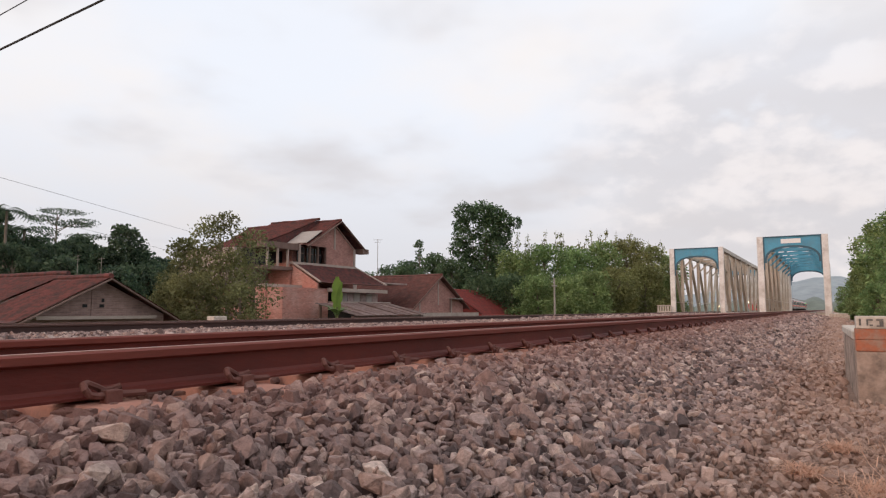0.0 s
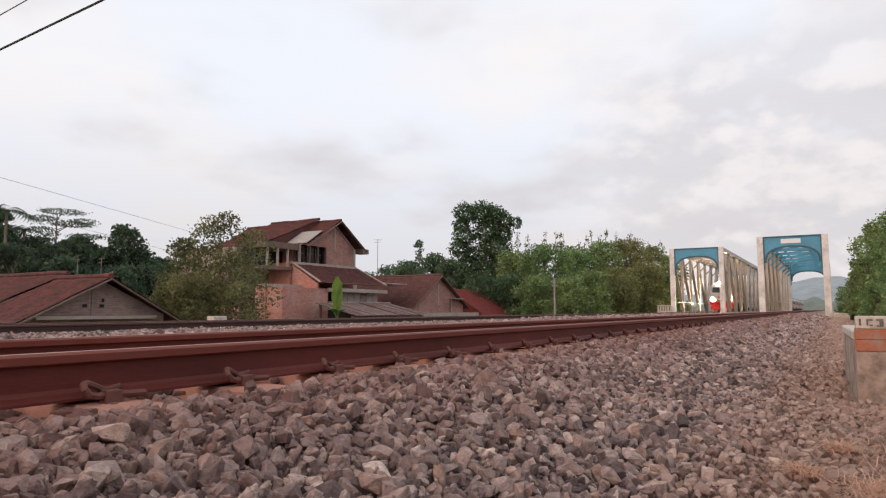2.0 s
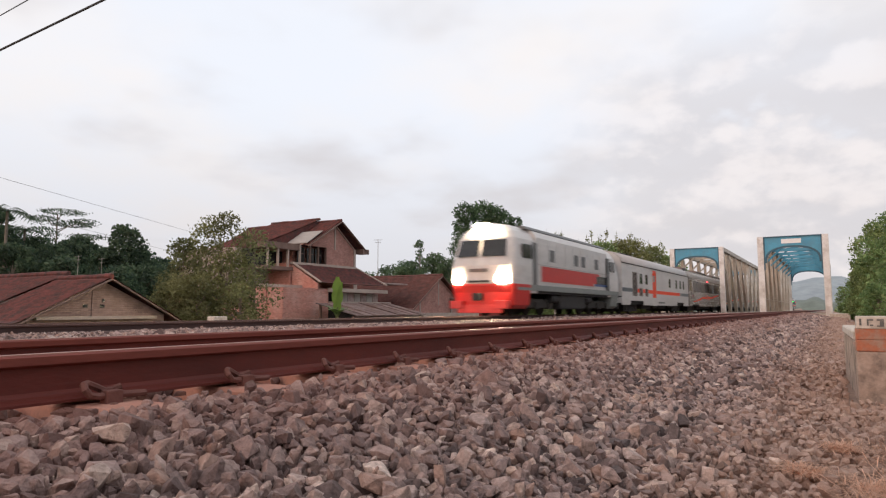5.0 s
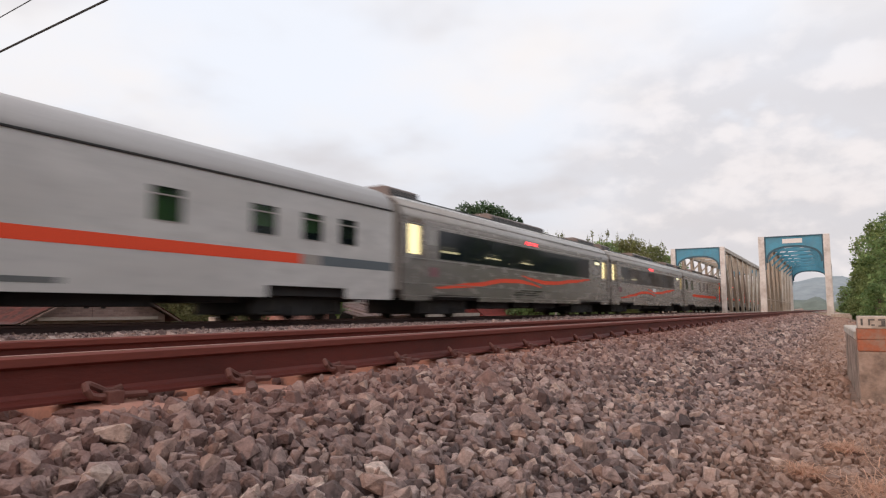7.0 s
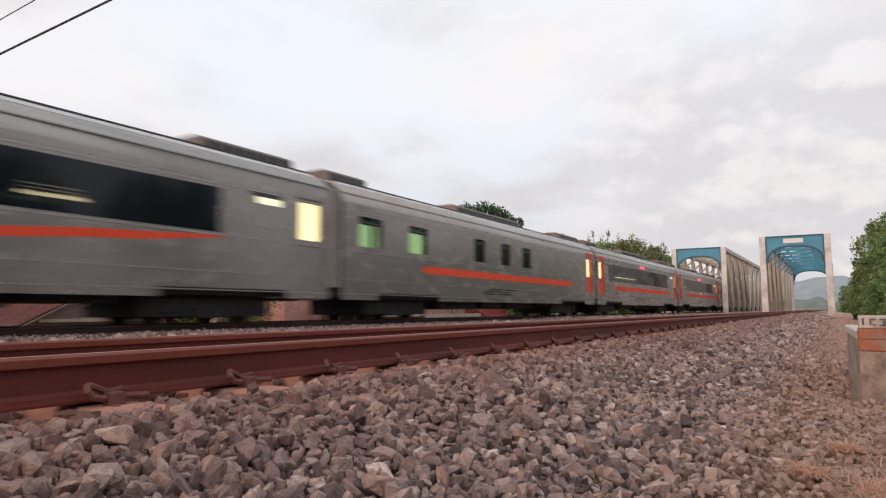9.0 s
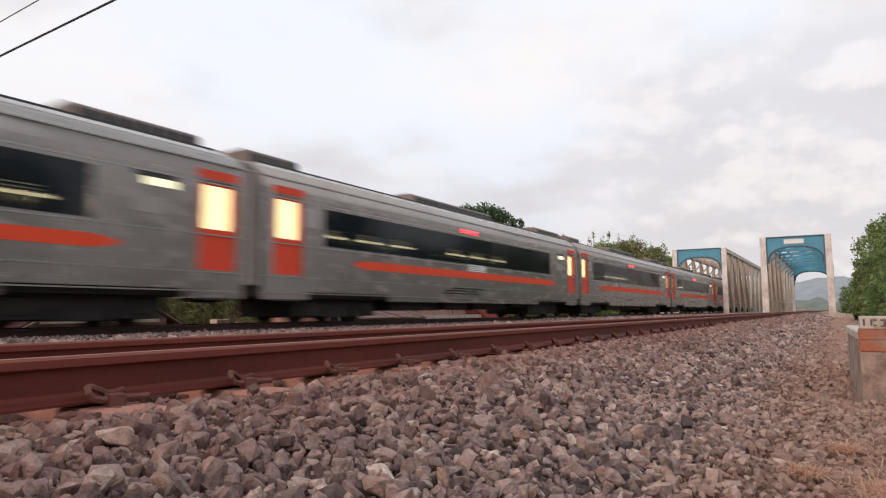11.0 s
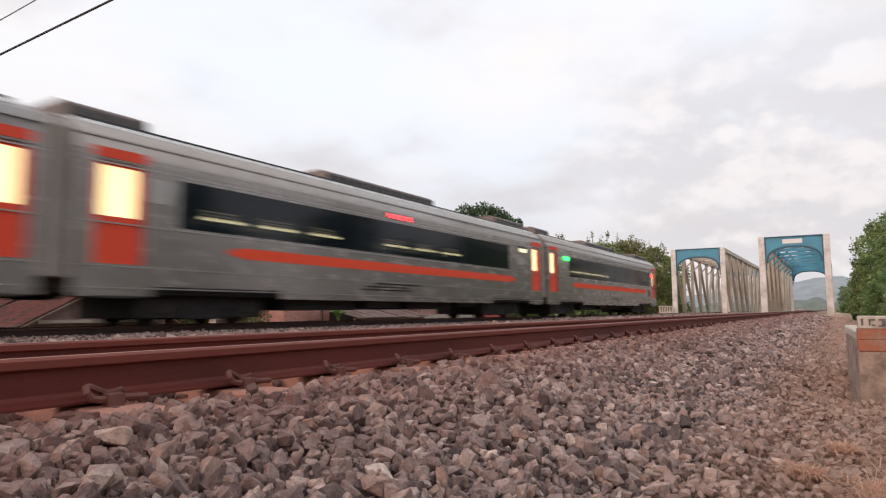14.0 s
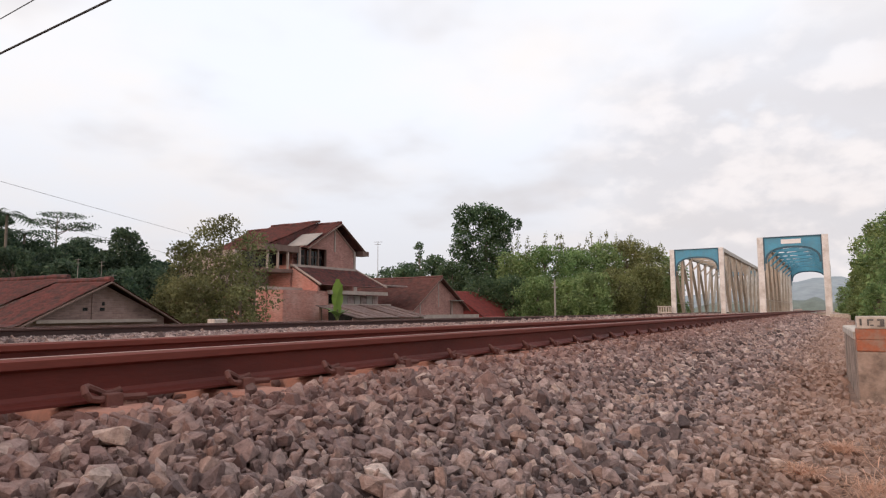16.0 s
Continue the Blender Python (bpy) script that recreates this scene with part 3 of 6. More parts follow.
def make_sleepers():
    base = thing("sleeper", "buried concrete sleeper stained with rust dust", "sleeper", pose(0, 0, -50), "sleepers under the near track")
    part("block", sleeper_block(), SLEEPER, base)
    for side_x, s in ((0.5695, 1), (0.5695, -1), (-0.5695, 1), (-0.5695, -1)):
        c = part("spring_clip", clip_shape(s), CLIP, base, "rusty bent spring clip")
        c.location.x = side_x
        c = part("clip_shoulder", boxed(0.086 * s, 0.128 * s, -0.03, 0.03, -0.180, -0.128, 0.006), CLIP, base)
        c.location.x = side_x
    y0 = 1.94
    for i in range(-14, 60):
        copy_thing(base, pose(NEAR, y0 + 0.592 * i, 0, 0, 0, random.uniform(-0.5, 0.5)))
    for o in [*base.children, base]:
        bpy.data.objects.remove(o)
    flat = thing("sleeper", "concrete sleeper of the far track", "sleeper", pose(0, 0, -50), "sleepers under the far track")
    part("block", sleeper_block(), SLEEPER, flat)
    for i in range(-8, 90):
        copy_thing(flat, pose(FAR, 1.7 + 0.6 * i, FAR_Z, 0, 0, random.uniform(-0.5, 0.5)))
    for o in [*flat.children, flat]:
        bpy.data.objects.remove(o)


make_sleepers()


# ---- bridge ----
def truss_bridge(cx, y0, z0, half, height, span, lacing):
    ob = thing("truss_bridge", "pale steel railway truss bridge with blue arched portals", "bridge", pose(cx, y0, z0), "railway bridges")
    panels = 8
    step = span / panels
    for sx in (-half, half):
        for end in (0, span):
            b = boxed(sx - 0.24, sx + 0.24, end - 0.22, end + 0.22, -0.5, height, 0.015)
            part("end_post", b, WHITE_STEEL, ob, "flaking white end post")
        for z, w in ((height - 0.22, 0.40), (-0.28, 0.5)):
            part("chord", boxed(sx - 0.19, sx + 0.19, 0.2, span - 0.2, z - w / 2, z + w / 2, 0.01), STEEL, ob)
        for i in range(1, panels):
            b = bmesh.new()
            for off in (-0.13, 0.13):
                box(b, sx + off - 0.02, sx + off + 0.02, i * step - 0.14, i * step + 0.14, 0, height - 0.4)
            box(b, sx - 0.12, sx + 0.12, i * step - 0.015, i * step + 0.015, 0, height - 0.4)
            part("upright", b, STEEL, ob)
        for i in range(panels):
            a, c = (i * step, (i + 1) * step)
            lo, hi = (a, c) if i >= panels / 2 else (c, a)
            b = bmesh.new()
            beam(b, (sx, lo, -0.1), (sx, hi, height - 0.3), 0.24, 0.30, up=(1, 0, 0))
            part("diagonal", b, STEEL, ob)
        part("walkway_rail", boxed(sx * 0.93 - 0.02, sx * 0.93 + 0.02, 0.3, span - 0.3, 1.02, 1.07), STEEL, ob)
    # portal frames: a plate over the track with an arched lower edge
    for end in (0.0, span):
        inner = half - 0.24
        n = 18
        outline = [(-inner, height - 0.06), (-inner, height - 2.28)]
        for k in range(n + 1):
            a = math.pi * (1 - k / n)
            cxx = math.cos(a)
            outline.append((0.97 * inner * (abs(cxx) ** 0.85) * (1 if cxx > 0 else -1), height - 2.28 + 1.45 * max(0, math.sin(a)) ** 0.72))
        outline += [(inner, height - 2.28), (inner, height - 0.06)]
        b = bmesh.new()
        prism(b, outline, end - 0.05, end + 0.05)
        part("portal_plate", b, BLUE, ob, "blue painted portal plate with an arched lower edge")
        b = bmesh.new()
        edge = outline[2:-2]
        for p, q in zip(edge, edge[1:]):
            beam(b, (p[0], end, p[1]), (q[0], end, q[1]), 0.34, 0.03, up=(0, 1, 0))
        part("arch_flange", b, BLUE_DARK, ob)
        part("portal_cap", boxed(-inner, inner, end - 0.16, end + 0.16, height - 0.08, height, 0.01), BLUE_DARK, ob)
        # thin darker strips added to outline the plate's sides
        for s in (-1, 1):
            part("edge_angle", boxed(s * (inner - 0.10), s * inner, end - 0.11, end - 0.05, height - 2.9, height - 0.08), BLUE_DARK, ob)
    for i in range(1, panels):
        part("top_strut", boxed(-half, half, i * step - 0.14, i * step + 0.14, height - 0.5, height - 0.2, 0.01), lacing, ob)
        for s in (-1, 1):
            b = beam(bmesh.new(), (s * half, i * step, height - 1.9), (s * (half - 1.5), i * step, height - 0.45), 0.16, 0.14, up=(0, 1, 0))
            part("knee_brace", b, lacing, ob)
    for i in range(panels):
        for s in (-1, 1):
            part("top_bracing", beam(bmesh.new(), (-half * s, i * step, height - 0.3 + 0.06 * s), (half * s, (i + 1) * step, height - 0.3 + 0.06 * s), 0.12, 0.10), lacing, ob)
        part("floor_beam", boxed(-half, half, i * step - 0.15, i * step + 0.15, -0.9, -0.3), STEEL, ob)
    for sx in (-0.57, 0.57):
        part("stringer", boxed(sx - 0.15, sx + 0.15, 0, span, -0.75, -0.165), STEEL, ob)
    return ob


near_bridge = truss_bridge(-2.80, 63.0, 0.0, 2.46, 6.46, 42, BLUE)
plate = boxed(-0.83, 0.68, -0.075, -0.052, 5.82, 6.20)
part("sign_plate", plate, PLATE_WHITE, near_bridge, "plain white plate on the portal")
far_bridge = truss_bridge(FAR, 73.4, FAR_Z, 2.48, 6.82, 42, STEEL)


# ---- train ----
HALF = 1.495
GREY_ROOF = [(1.495, 2.95), (1.48, 3.17), (1.425, 3.37), (1.30, 3.53), (1.05, 3.68), (0.6, 3.79), (0.0, 3.83)]
WHITE_ROOF = [(1.495, 3.08), (1.47, 3.25), (1.39, 3.44), (1.22, 3.62), (0.9, 3.78), (0.45, 3.88), (0.0, 3.91)]
CAR_LEN = 20.9
TRAIN = []


def roof_shell(half_profile, y0, y1, thick=0.05):
    pts = half_profile + [(-x, z) for x, z in half_profile[::-1][1:]]
    inner = [(x * 0.965, z - thick) for x, z in pts]
    return prism(bmesh.new(), pts + inner[::-1], y0, y1)


def end_wall(profile, y, floor):
    pts = [(HALF, floor)] + profile + [(-x, z) for x, z in profile[::-1][1:]] + [(-HALF, floor)]
    return prism(bmesh.new(), [(x * 0.998, z) for x, z in pts], y - 0.03, y + 0.03)


def bogie(parent, y):
    ob = part("bogie", bmesh.new(), BOGIE, parent, "dark two-axle bogie")
    b = bmesh.new()
    for sx in (-0.95, 0.95):
        prism(b, [(y - 1.45, 0.46), (y - 1.45, 0.62), (y - 0.75, 0.66), (y - 0.45, 0.50), (y + 0.45, 0.50), (y + 0.75, 0.66), (y + 1.45, 0.62), (y + 1.45, 0.46), (y + 0.6, 0.36), (y - 0.6, 0.36)], sx - 0.07, sx + 0.07, "x")
        for dy in (-1.1, 1.1):
            box(b, sx - 0.13, sx + 0.13, y + dy - 0.16, y + dy + 0.16, 0.24, 0.52, 0.02)
        for dy in (-0.22, 0.22):
            rod(b, (sx, y + dy, 0.5), (sx, y + dy, 0.8), 0.12, seg=10)
    box(b, -0.9, 0.9, y - 0.25, y + 0.25, 0.45, 0.75)
    part("bogie_frame", b, BOGIE, ob)
    # dark filler boxes added to close the gaps between the wheels
    b = bmesh.new()
    for dy in (-1.62, -0.52, 0.58):
        box(b, -1.02, 1.02, y + dy, y + dy + 1.02, 0.12 if dy > -0.6 and dy < 0.5 else 0.15, 0.60, 0.04)
    part("brake_rigging", b, UNDER, ob)
    for dy in (-1.1, 1.1):
        b = bmesh.new()
        rod(b, (-1.0, y + dy, 0.387), (1.0, y + dy, 0.387), 0.07, seg=8)
        for sx in (-0.57, 0.57):
            rod(b, (sx - 0.06, y + dy, 0.387), (sx + 0.06, y + dy, 0.387), 0.387, seg=24)
            s = 1 if sx > 0 else -1
            rod(b, (sx - 0.075 * s, y + dy, 0.387), (sx - 0.05 * s, y + dy, 0.387), 0.412, seg=24)
        part("wheelset", b, BOGIE, ob)
    return ob


def door_leaf(parent, y0, y1, material, side, label):
    x = side * (HALF - 0.05)
    b = bmesh.new()
    pierced(b, x + 0.02, 0.04, (y0, y1), (1.12, 3.08), [(y0 + 0.12, y1 - 0.12, 1.96, 2.86)])
    d = part("door", b, material, parent, label)
    part("pane", boxed(x - 0.005, x + 0.005, y0 + 0.12, y1 - 0.12, 1.96, 2.86), FROST, d)
    part("vestibule_lamp", boxed(x - side * 0.16 - 0.01, x - side * 0.16 + 0.01, y0 - 0.05, y1 + 0.05, 1.9, 2.92), CABIN, d, "warm lit vestibule lamp panel")
    part("handrail", rod(bmesh.new(), (x + side * 0.06, y1 + 0.09, 1.3), (x + side * 0.06, y1 + 0.09, 2.3), 0.016), COACH_ROOF, d)
    part("step", boxed(side * (HALF - 0.22), side * (HALF + 0.03), y0 + 0.05, y1 - 0.05, 0.52, 0.56), BOGIE, d)
    return d


def roof_unit(parent, y0, y1, lid=ACMAT):
    b = bmesh.new()
    prism(b, [(0.95, 3.64), (0.90, 3.98), (0.72, 4.06), (-0.72, 4.06), (-0.90, 3.98), (-0.95, 3.64)], y0, y1)
    u = part("roof_unit", b, ACMAT, parent, "dark grey rooftop air conditioner")
    n = max(3, int((y1 - y0) / 0.33))
    for i in range(n):
        y = y0 + (i + 0.5) * (y1 - y0) / n
        part("grille", boxed(0.90, 0.952, y - 0.11, y + 0.11, 3.74, 3.93), BLACK, u)
    return u


def streak(pts, w0, side, sharp=40.0):
    """A painted band along (y, z) points, with pointed ends."""
    b = bmesh.new()
    rows = []
    n = len(pts)
    x = side * (HALF + 0.004)
    for i, (y, z) in enumerate(pts):
        k = min(1.0, sharp * i / (n - 1) + 0.3, sharp * (n - 1 - i) / (n - 1) + 0.3)
        w = w0 * k / 2
        rows.append((b.verts.new((x, y, z - w)), b.verts.new((x, y, z + w)), b.verts.new((x - side * 0.003, y, z + w)), b.verts.new((x - side * 0.003, y, z - w))))
    for p, q in zip(rows, rows[1:]):
        for i in range(4):
            b.faces.new((p[i], p[(i + 1) % 4], q[(i + 1) % 4], q[i]))
    bmesh.ops.recalc_face_normals(b, faces=b.faces)
    return b


def underframe(ob, y0, y1):
    part("underframe", boxed(-1.30, 1.30, y0 + 1.3, y1 - 1.3, 0.60, 1.0), UNDER, ob)
    for a, c, w, z in ((5.6, 8.2, 1.15, 0.30), (8.6, 10.2, 1.2, 0.36), (10.7, 13.4, 1.1, 0.33), (13.8, 15.3, 1.15, 0.42)):
        part("equipment_box", boxed(-w, w, a, c, z, 0.80, 0.03), UNDER, ob)
    for y in (3.4, 17.5):
        bogie(ob, y)
    for y, s in ((0.25, -1), (20.65, 1)):
        part("gangway", boxed(-1.43, 1.43, y, y + s * 0.24, 0.85, 3.40, 0.04), RUBBER, ob, "wide beige gangway bellows")
        part("coupler", boxed(-0.12, 0.12, y, y + s * 0.25, 0.66, 0.90, 0.02), UNDER, ob)


def grey_coach(style):
    labels = {"wave": "stainless grey passenger coach with a wavy orange stripe", "dining": "stainless grey dining coach with small lit windows and an orange stripe",
              "plain": "stainless grey passenger coach with a straight orange stripe and red doors", "last": "stainless grey rear coach with red doors and a green sign"}
    ob = thing("passenger_coach", labels[style], "train coach", None, "coaches of the train")
    y0, y1 = 0.27, 20.63
    doors = [(0.48, 1.42) if style == "wave" else (0.60, 1.54), (19.48, 20.42)]
    band = (2.3, 17.27, 1.89, 2.82)
    for side in (1, -1):
        if style == "wave":
            part("red_emblem", boxed(side * (HALF + 0.001), side * (HALF + 0.004), 1.75, 2.3, 1.30, 1.60), EMBLEM, ob, "dark red painted emblem")
        holes = [(a, c, 1.12, 3.08) for a, c in doors] + [(1.75, 5.05, 0.55, 0.74), (15.85, 19.2, 0.55, 0.74)]
        if style == "dining":
            wins = [(0.95, 2.0), (3.35, 4.35), (7.45, 8.25), (9.6, 10.4), (11.55, 12.4)]
            holes = holes[1:] + [(a, c, 1.98, 2.80) for a, c in wins]
        else:
            wins = []
            holes.append(band)
        if style == "last":
            holes.remove(band)
            band = (3.1, 18.85, 1.89, 2.82)
            holes.append(band)
        b = bmesh.new()
        pierced(b, HALF, 0.05, (y0, y1), (0.60, 2.952), holes)
        if side < 0:
            bmesh.ops.scale(b, vec=(-1, 1, 1), verts=b.verts)
            bmesh.ops.recalc_face_normals(b, faces=b.faces)
        wall = part("side_wall", b, COACH, ob)
        for zr in (0.70, 1.08, 1.84, 2.90):
            part("bead", boxed(side * (HALF - 0.004), side * (HALF + 0.008), y0, y1, zr - 0.012, zr + 0.012), COACH_ROOF, wall)
        part("gutter", boxed(side * 1.40, side * 1.452, y0, y1, 3.345, 3.375), COACH_ROOF, wall)
        part("roof_seam", boxed(side * (HALF - 0.02), side * (HALF + 0.006), y0, y1, 2.958, 2.970), COACH, wall)
        for a, c in (doors if style != "dining" else doors[1:]):
            red = style in ("plain", "last") or style == "dining"
            door_leaf(ob, a, c, DOOR_RED if red else COACH, side, "red coach door with a lit window" if red else "grey coach door with a lit window")
            if red:
                part("door_header", boxed(side * HALF, side * (HALF + 0.006), a - 0.04, c + 0.04, 2.99, 3.17), DOOR_RED, ob)
        if style == "dining":
            for i, (a, c) in enumerate(wins):
                w = part("window", boxed(side * (HALF - 0.04), side * (HALF - 0.03), a, c, 1.98, 2.80), GREEN_GLASS if i < 2 else GLASS, ob)
                part("window_frame", boxed(side * (HALF + 0.001), side * (HALF + 0.012), a - 0.02, c + 0.02, 2.62, 2.68), BLACK, w)
                if i < 2:
                    part("galley_lamp", boxed(side * (HALF - 0.22), side * (HALF - 0.20), a, c, 1.9, 2.62), GALLEY, w, "greenish galley light")
        else:
            n = 8
            step = (band[1] - band[0]) / n
            for i in range(n):
                part("window", boxed(side * (HALF - 0.022), side * (HALF - 0.012), band[0] + i * step + 0.012, band[0] + (i + 1) * step - 0.012, band[2], band[3]), GLASS, ob, "dark tinted window pane")
                part("window_mullion", boxed(side * (HALF - 0.03), side * (HALF - 0.008), band[0] + i * step - 0.02, band[0] + i * step + 0.02, band[2], band[3]), BLACK, ob)
            if style != "last":
                part("toilet_window", boxed(side * (HALF - 0.002), side * (HALF + 0.008), 18.25, 18.95, 2.64, 2.79, 0.004), TOILET, ob, "lit frosted toilet window")
                part("route_board", boxed(side * (HALF - 0.002), side * (HALF + 0.006), 18.0, 18.7, 2.12, 2.42, 0.004), ACLID, ob, "light grey route board")
                part("dark_light", boxed(side * (HALF - 0.002), side * (HALF + 0.006), 18.05, 18.95, 2.795, 2.91), BLACK, ob)
            part("service_panel", boxed(side * (HALF - 0.002), side * (HALF + 0.006), 1.6, 2.1, 2.3, 2.75, 0.004), COACH_ROOF, ob)
        if style == "wave":
            for bends in (((2.1, 0.96), (4.7, 1.13), (7.1, 1.37), (8.6, 1.40), (9.7, 1.34), (10.8, 1.22)), ((8.8, 1.63), (10.0, 1.50), (11.2, 1.43), (12.5, 1.46), (15.0, 1.64), (17.3, 1.80))):
                pts, first, length = [], bends[0][0], bends[-1][0] - bends[0][0]
                for i in range(34):
                    y = first + length * i / 33
                    j = max(q for q in range(len(bends) - 1) if bends[q][0] <= y + 1e-6)
                    (ya, za), (yb, zb) = bends[j], bends[j + 1]
                    u = (y - ya) / (yb - ya)
                    pts.append((y, za + (zb - za) * u * u * (3 - 2 * u) * 0.5 + (zb - za) * u * 0.5))
                part("orange_stripe", streak(pts, 0.16, side, 3.0), ORANGE, ob)
        else:
            a, c = (4.0, 17.4) if style == "dining" else (3.5, 17.8)
            part("orange_stripe", streak([(a + (c - a) * i / 30, 1.51) for i in range(31)], 0.24, side), ORANGE, ob)
        if style == "last":
            for k in range(3):
                part("vent_slot", boxed(side * (HALF - 0.002), side * (HALF + 0.006), 9.9, 12.2, 0.86 + 0.06 * k, 0.89 + 0.06 * k), BLACK, ob)
            part("side_emblem", boxed(side * (HALF + 0.001), side * (HALF + 0.004), 18.35, 18.95, 1.20, 1.62), EMBLEM, ob, "dark red painted emblem")
            part("marker_lamp", boxed(side * HALF, side * (HALF + 0.05), 19.27, 19.42, 2.52, 2.74, 0.02), TAIL, ob, "red side marker lamp")
        for k, (a, c) in enumerate(((8.0, 10.5), (8.2, 10.3), (8.6, 10.9)) if style != "last" else ()):
            part("lettering_bar", boxed(side * (HALF + 0.001), side * (HALF + 0.005), a, c, 0.84 + 0.085 * k, 0.88 + 0.085 * k), BLACK, ob)
        if style in ("wave", "plain"):
            sg = part("destination_sign", boxed(side * (HALF - 0.02), side * (HALF + 0.010), 9.15, 10.45, 2.92, 3.08), BLACK, ob, "red lit destination sign")
            for q in range(10):
                y = 9.2 + q * 0.122
                for a, c, z0, z1 in ((0.0, 0.022, 2.935, 3.065), (0.03, 0.09, 3.035, 3.065), (0.03, 0.09, 2.985 - 0.05 * (q % 2), 3.012 - 0.05 * (q % 2))):
                    part("led_bar", boxed(side * (HALF + 0.010), side * (HALF + 0.014), y + a, y + c, z0, z1), LED_RED, sg)
        if style == "last":
            part("destination_sign", boxed(side * (HALF - 0.01), side * (HALF + 0.075), 2.4, 2.9, 2.64, 2.80, 0.01), LED_GREEN, ob, "green lit sign")
            part("route_board", boxed(side * (HALF - 0.002), side * (HALF + 0.006), 1.95, 2.65, 2.26, 2.42, 0.004), ACLID, ob, "light grey route board")
    smooth(part("roof", roof_shell(GREY_ROOF, y0, y1), COACH_ROOF, ob))
    for y in (y0, y1):
        part("end_wall", end_wall(GREY_ROOF, y + (0.035 if y < 1 else -0.035), 0.62), COACH, ob)
    part("floor", boxed(-1.44, 1.44, y0, y1, 1.0, 1.1), UNDER, ob)
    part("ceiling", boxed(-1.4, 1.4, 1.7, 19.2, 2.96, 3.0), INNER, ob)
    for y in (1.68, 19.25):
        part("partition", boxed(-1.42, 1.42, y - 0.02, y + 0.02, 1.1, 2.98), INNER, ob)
    if style != "dining":
        for i in range(8):
            y = 2.9 + i * 1.95
            if style == "last" or (i * 7 + len(TRAIN) * 3) % 4 not in ((1, 3) if style == "wave" else (3,)):
                part("light_tube", boxed(-1.16, -1.04, y, y + (1.3 if style == "wave" else 1.45), 2.57, 2.62), TUBE, ob, "warm light strip under the luggage rack")
                # dim glowing bars stand for the tube's reflections on the rack edges
                for z in (2.70, 2.78):
                    part("rack_light", boxed(-1.12, -1.06, y, y + 1.2, z, z + 0.015), RACK_GLINT, ob, "glowing line for a reflection over the luggage rack")
        for sx in (-1, 1):
            part("luggage_rack", boxed(sx * 1.38, sx * 0.98, 2.6, 17.4 if style == "wave" else 18.4, 2.64, 2.665), ACLID, ob, "pale metal luggage rack")
        for i in range(14):
            y = 2.9 + i * 1.12
            for sx in (-0.95, 0.95):
                part("seat", boxed(sx - 0.42, sx + 0.42, y, y + 0.28, 1.12, 1.97, 0.05), LOGO_BLUE, ob)
    roof_unit(ob, 0.35, 1.95)
    roof_unit(ob, 7.2, 12.6)
    roof_unit(ob, 17.2, 19.9)
    for sx in (-1.02, 1.02):
        part("roof_pipe", boxed(sx - 0.02, sx + 0.02, 0.5, 20.3, 3.70, 3.765), BLACK, ob, "black roof conduit")
        # near-white strip added as the sky's reflection along the roof edge
        part("roof_rail", boxed(sx * 1.10 - 0.015, sx * 1.10 + 0.015, 0.4, 20.4, 3.63, 3.69), ROOF_GLINT, ob, "bright strip for the sky's reflection on the roof")
    underframe(ob, y0, y1)
    if style == "last":
        for sx in (-1.36, 1.36):
            part("tail_lamp", boxed(sx - 0.09, sx + 0.09, y1, y1 + 0.12, 2.35, 2.75, 0.02), TAIL, ob, "red tail lamp")
    return ob


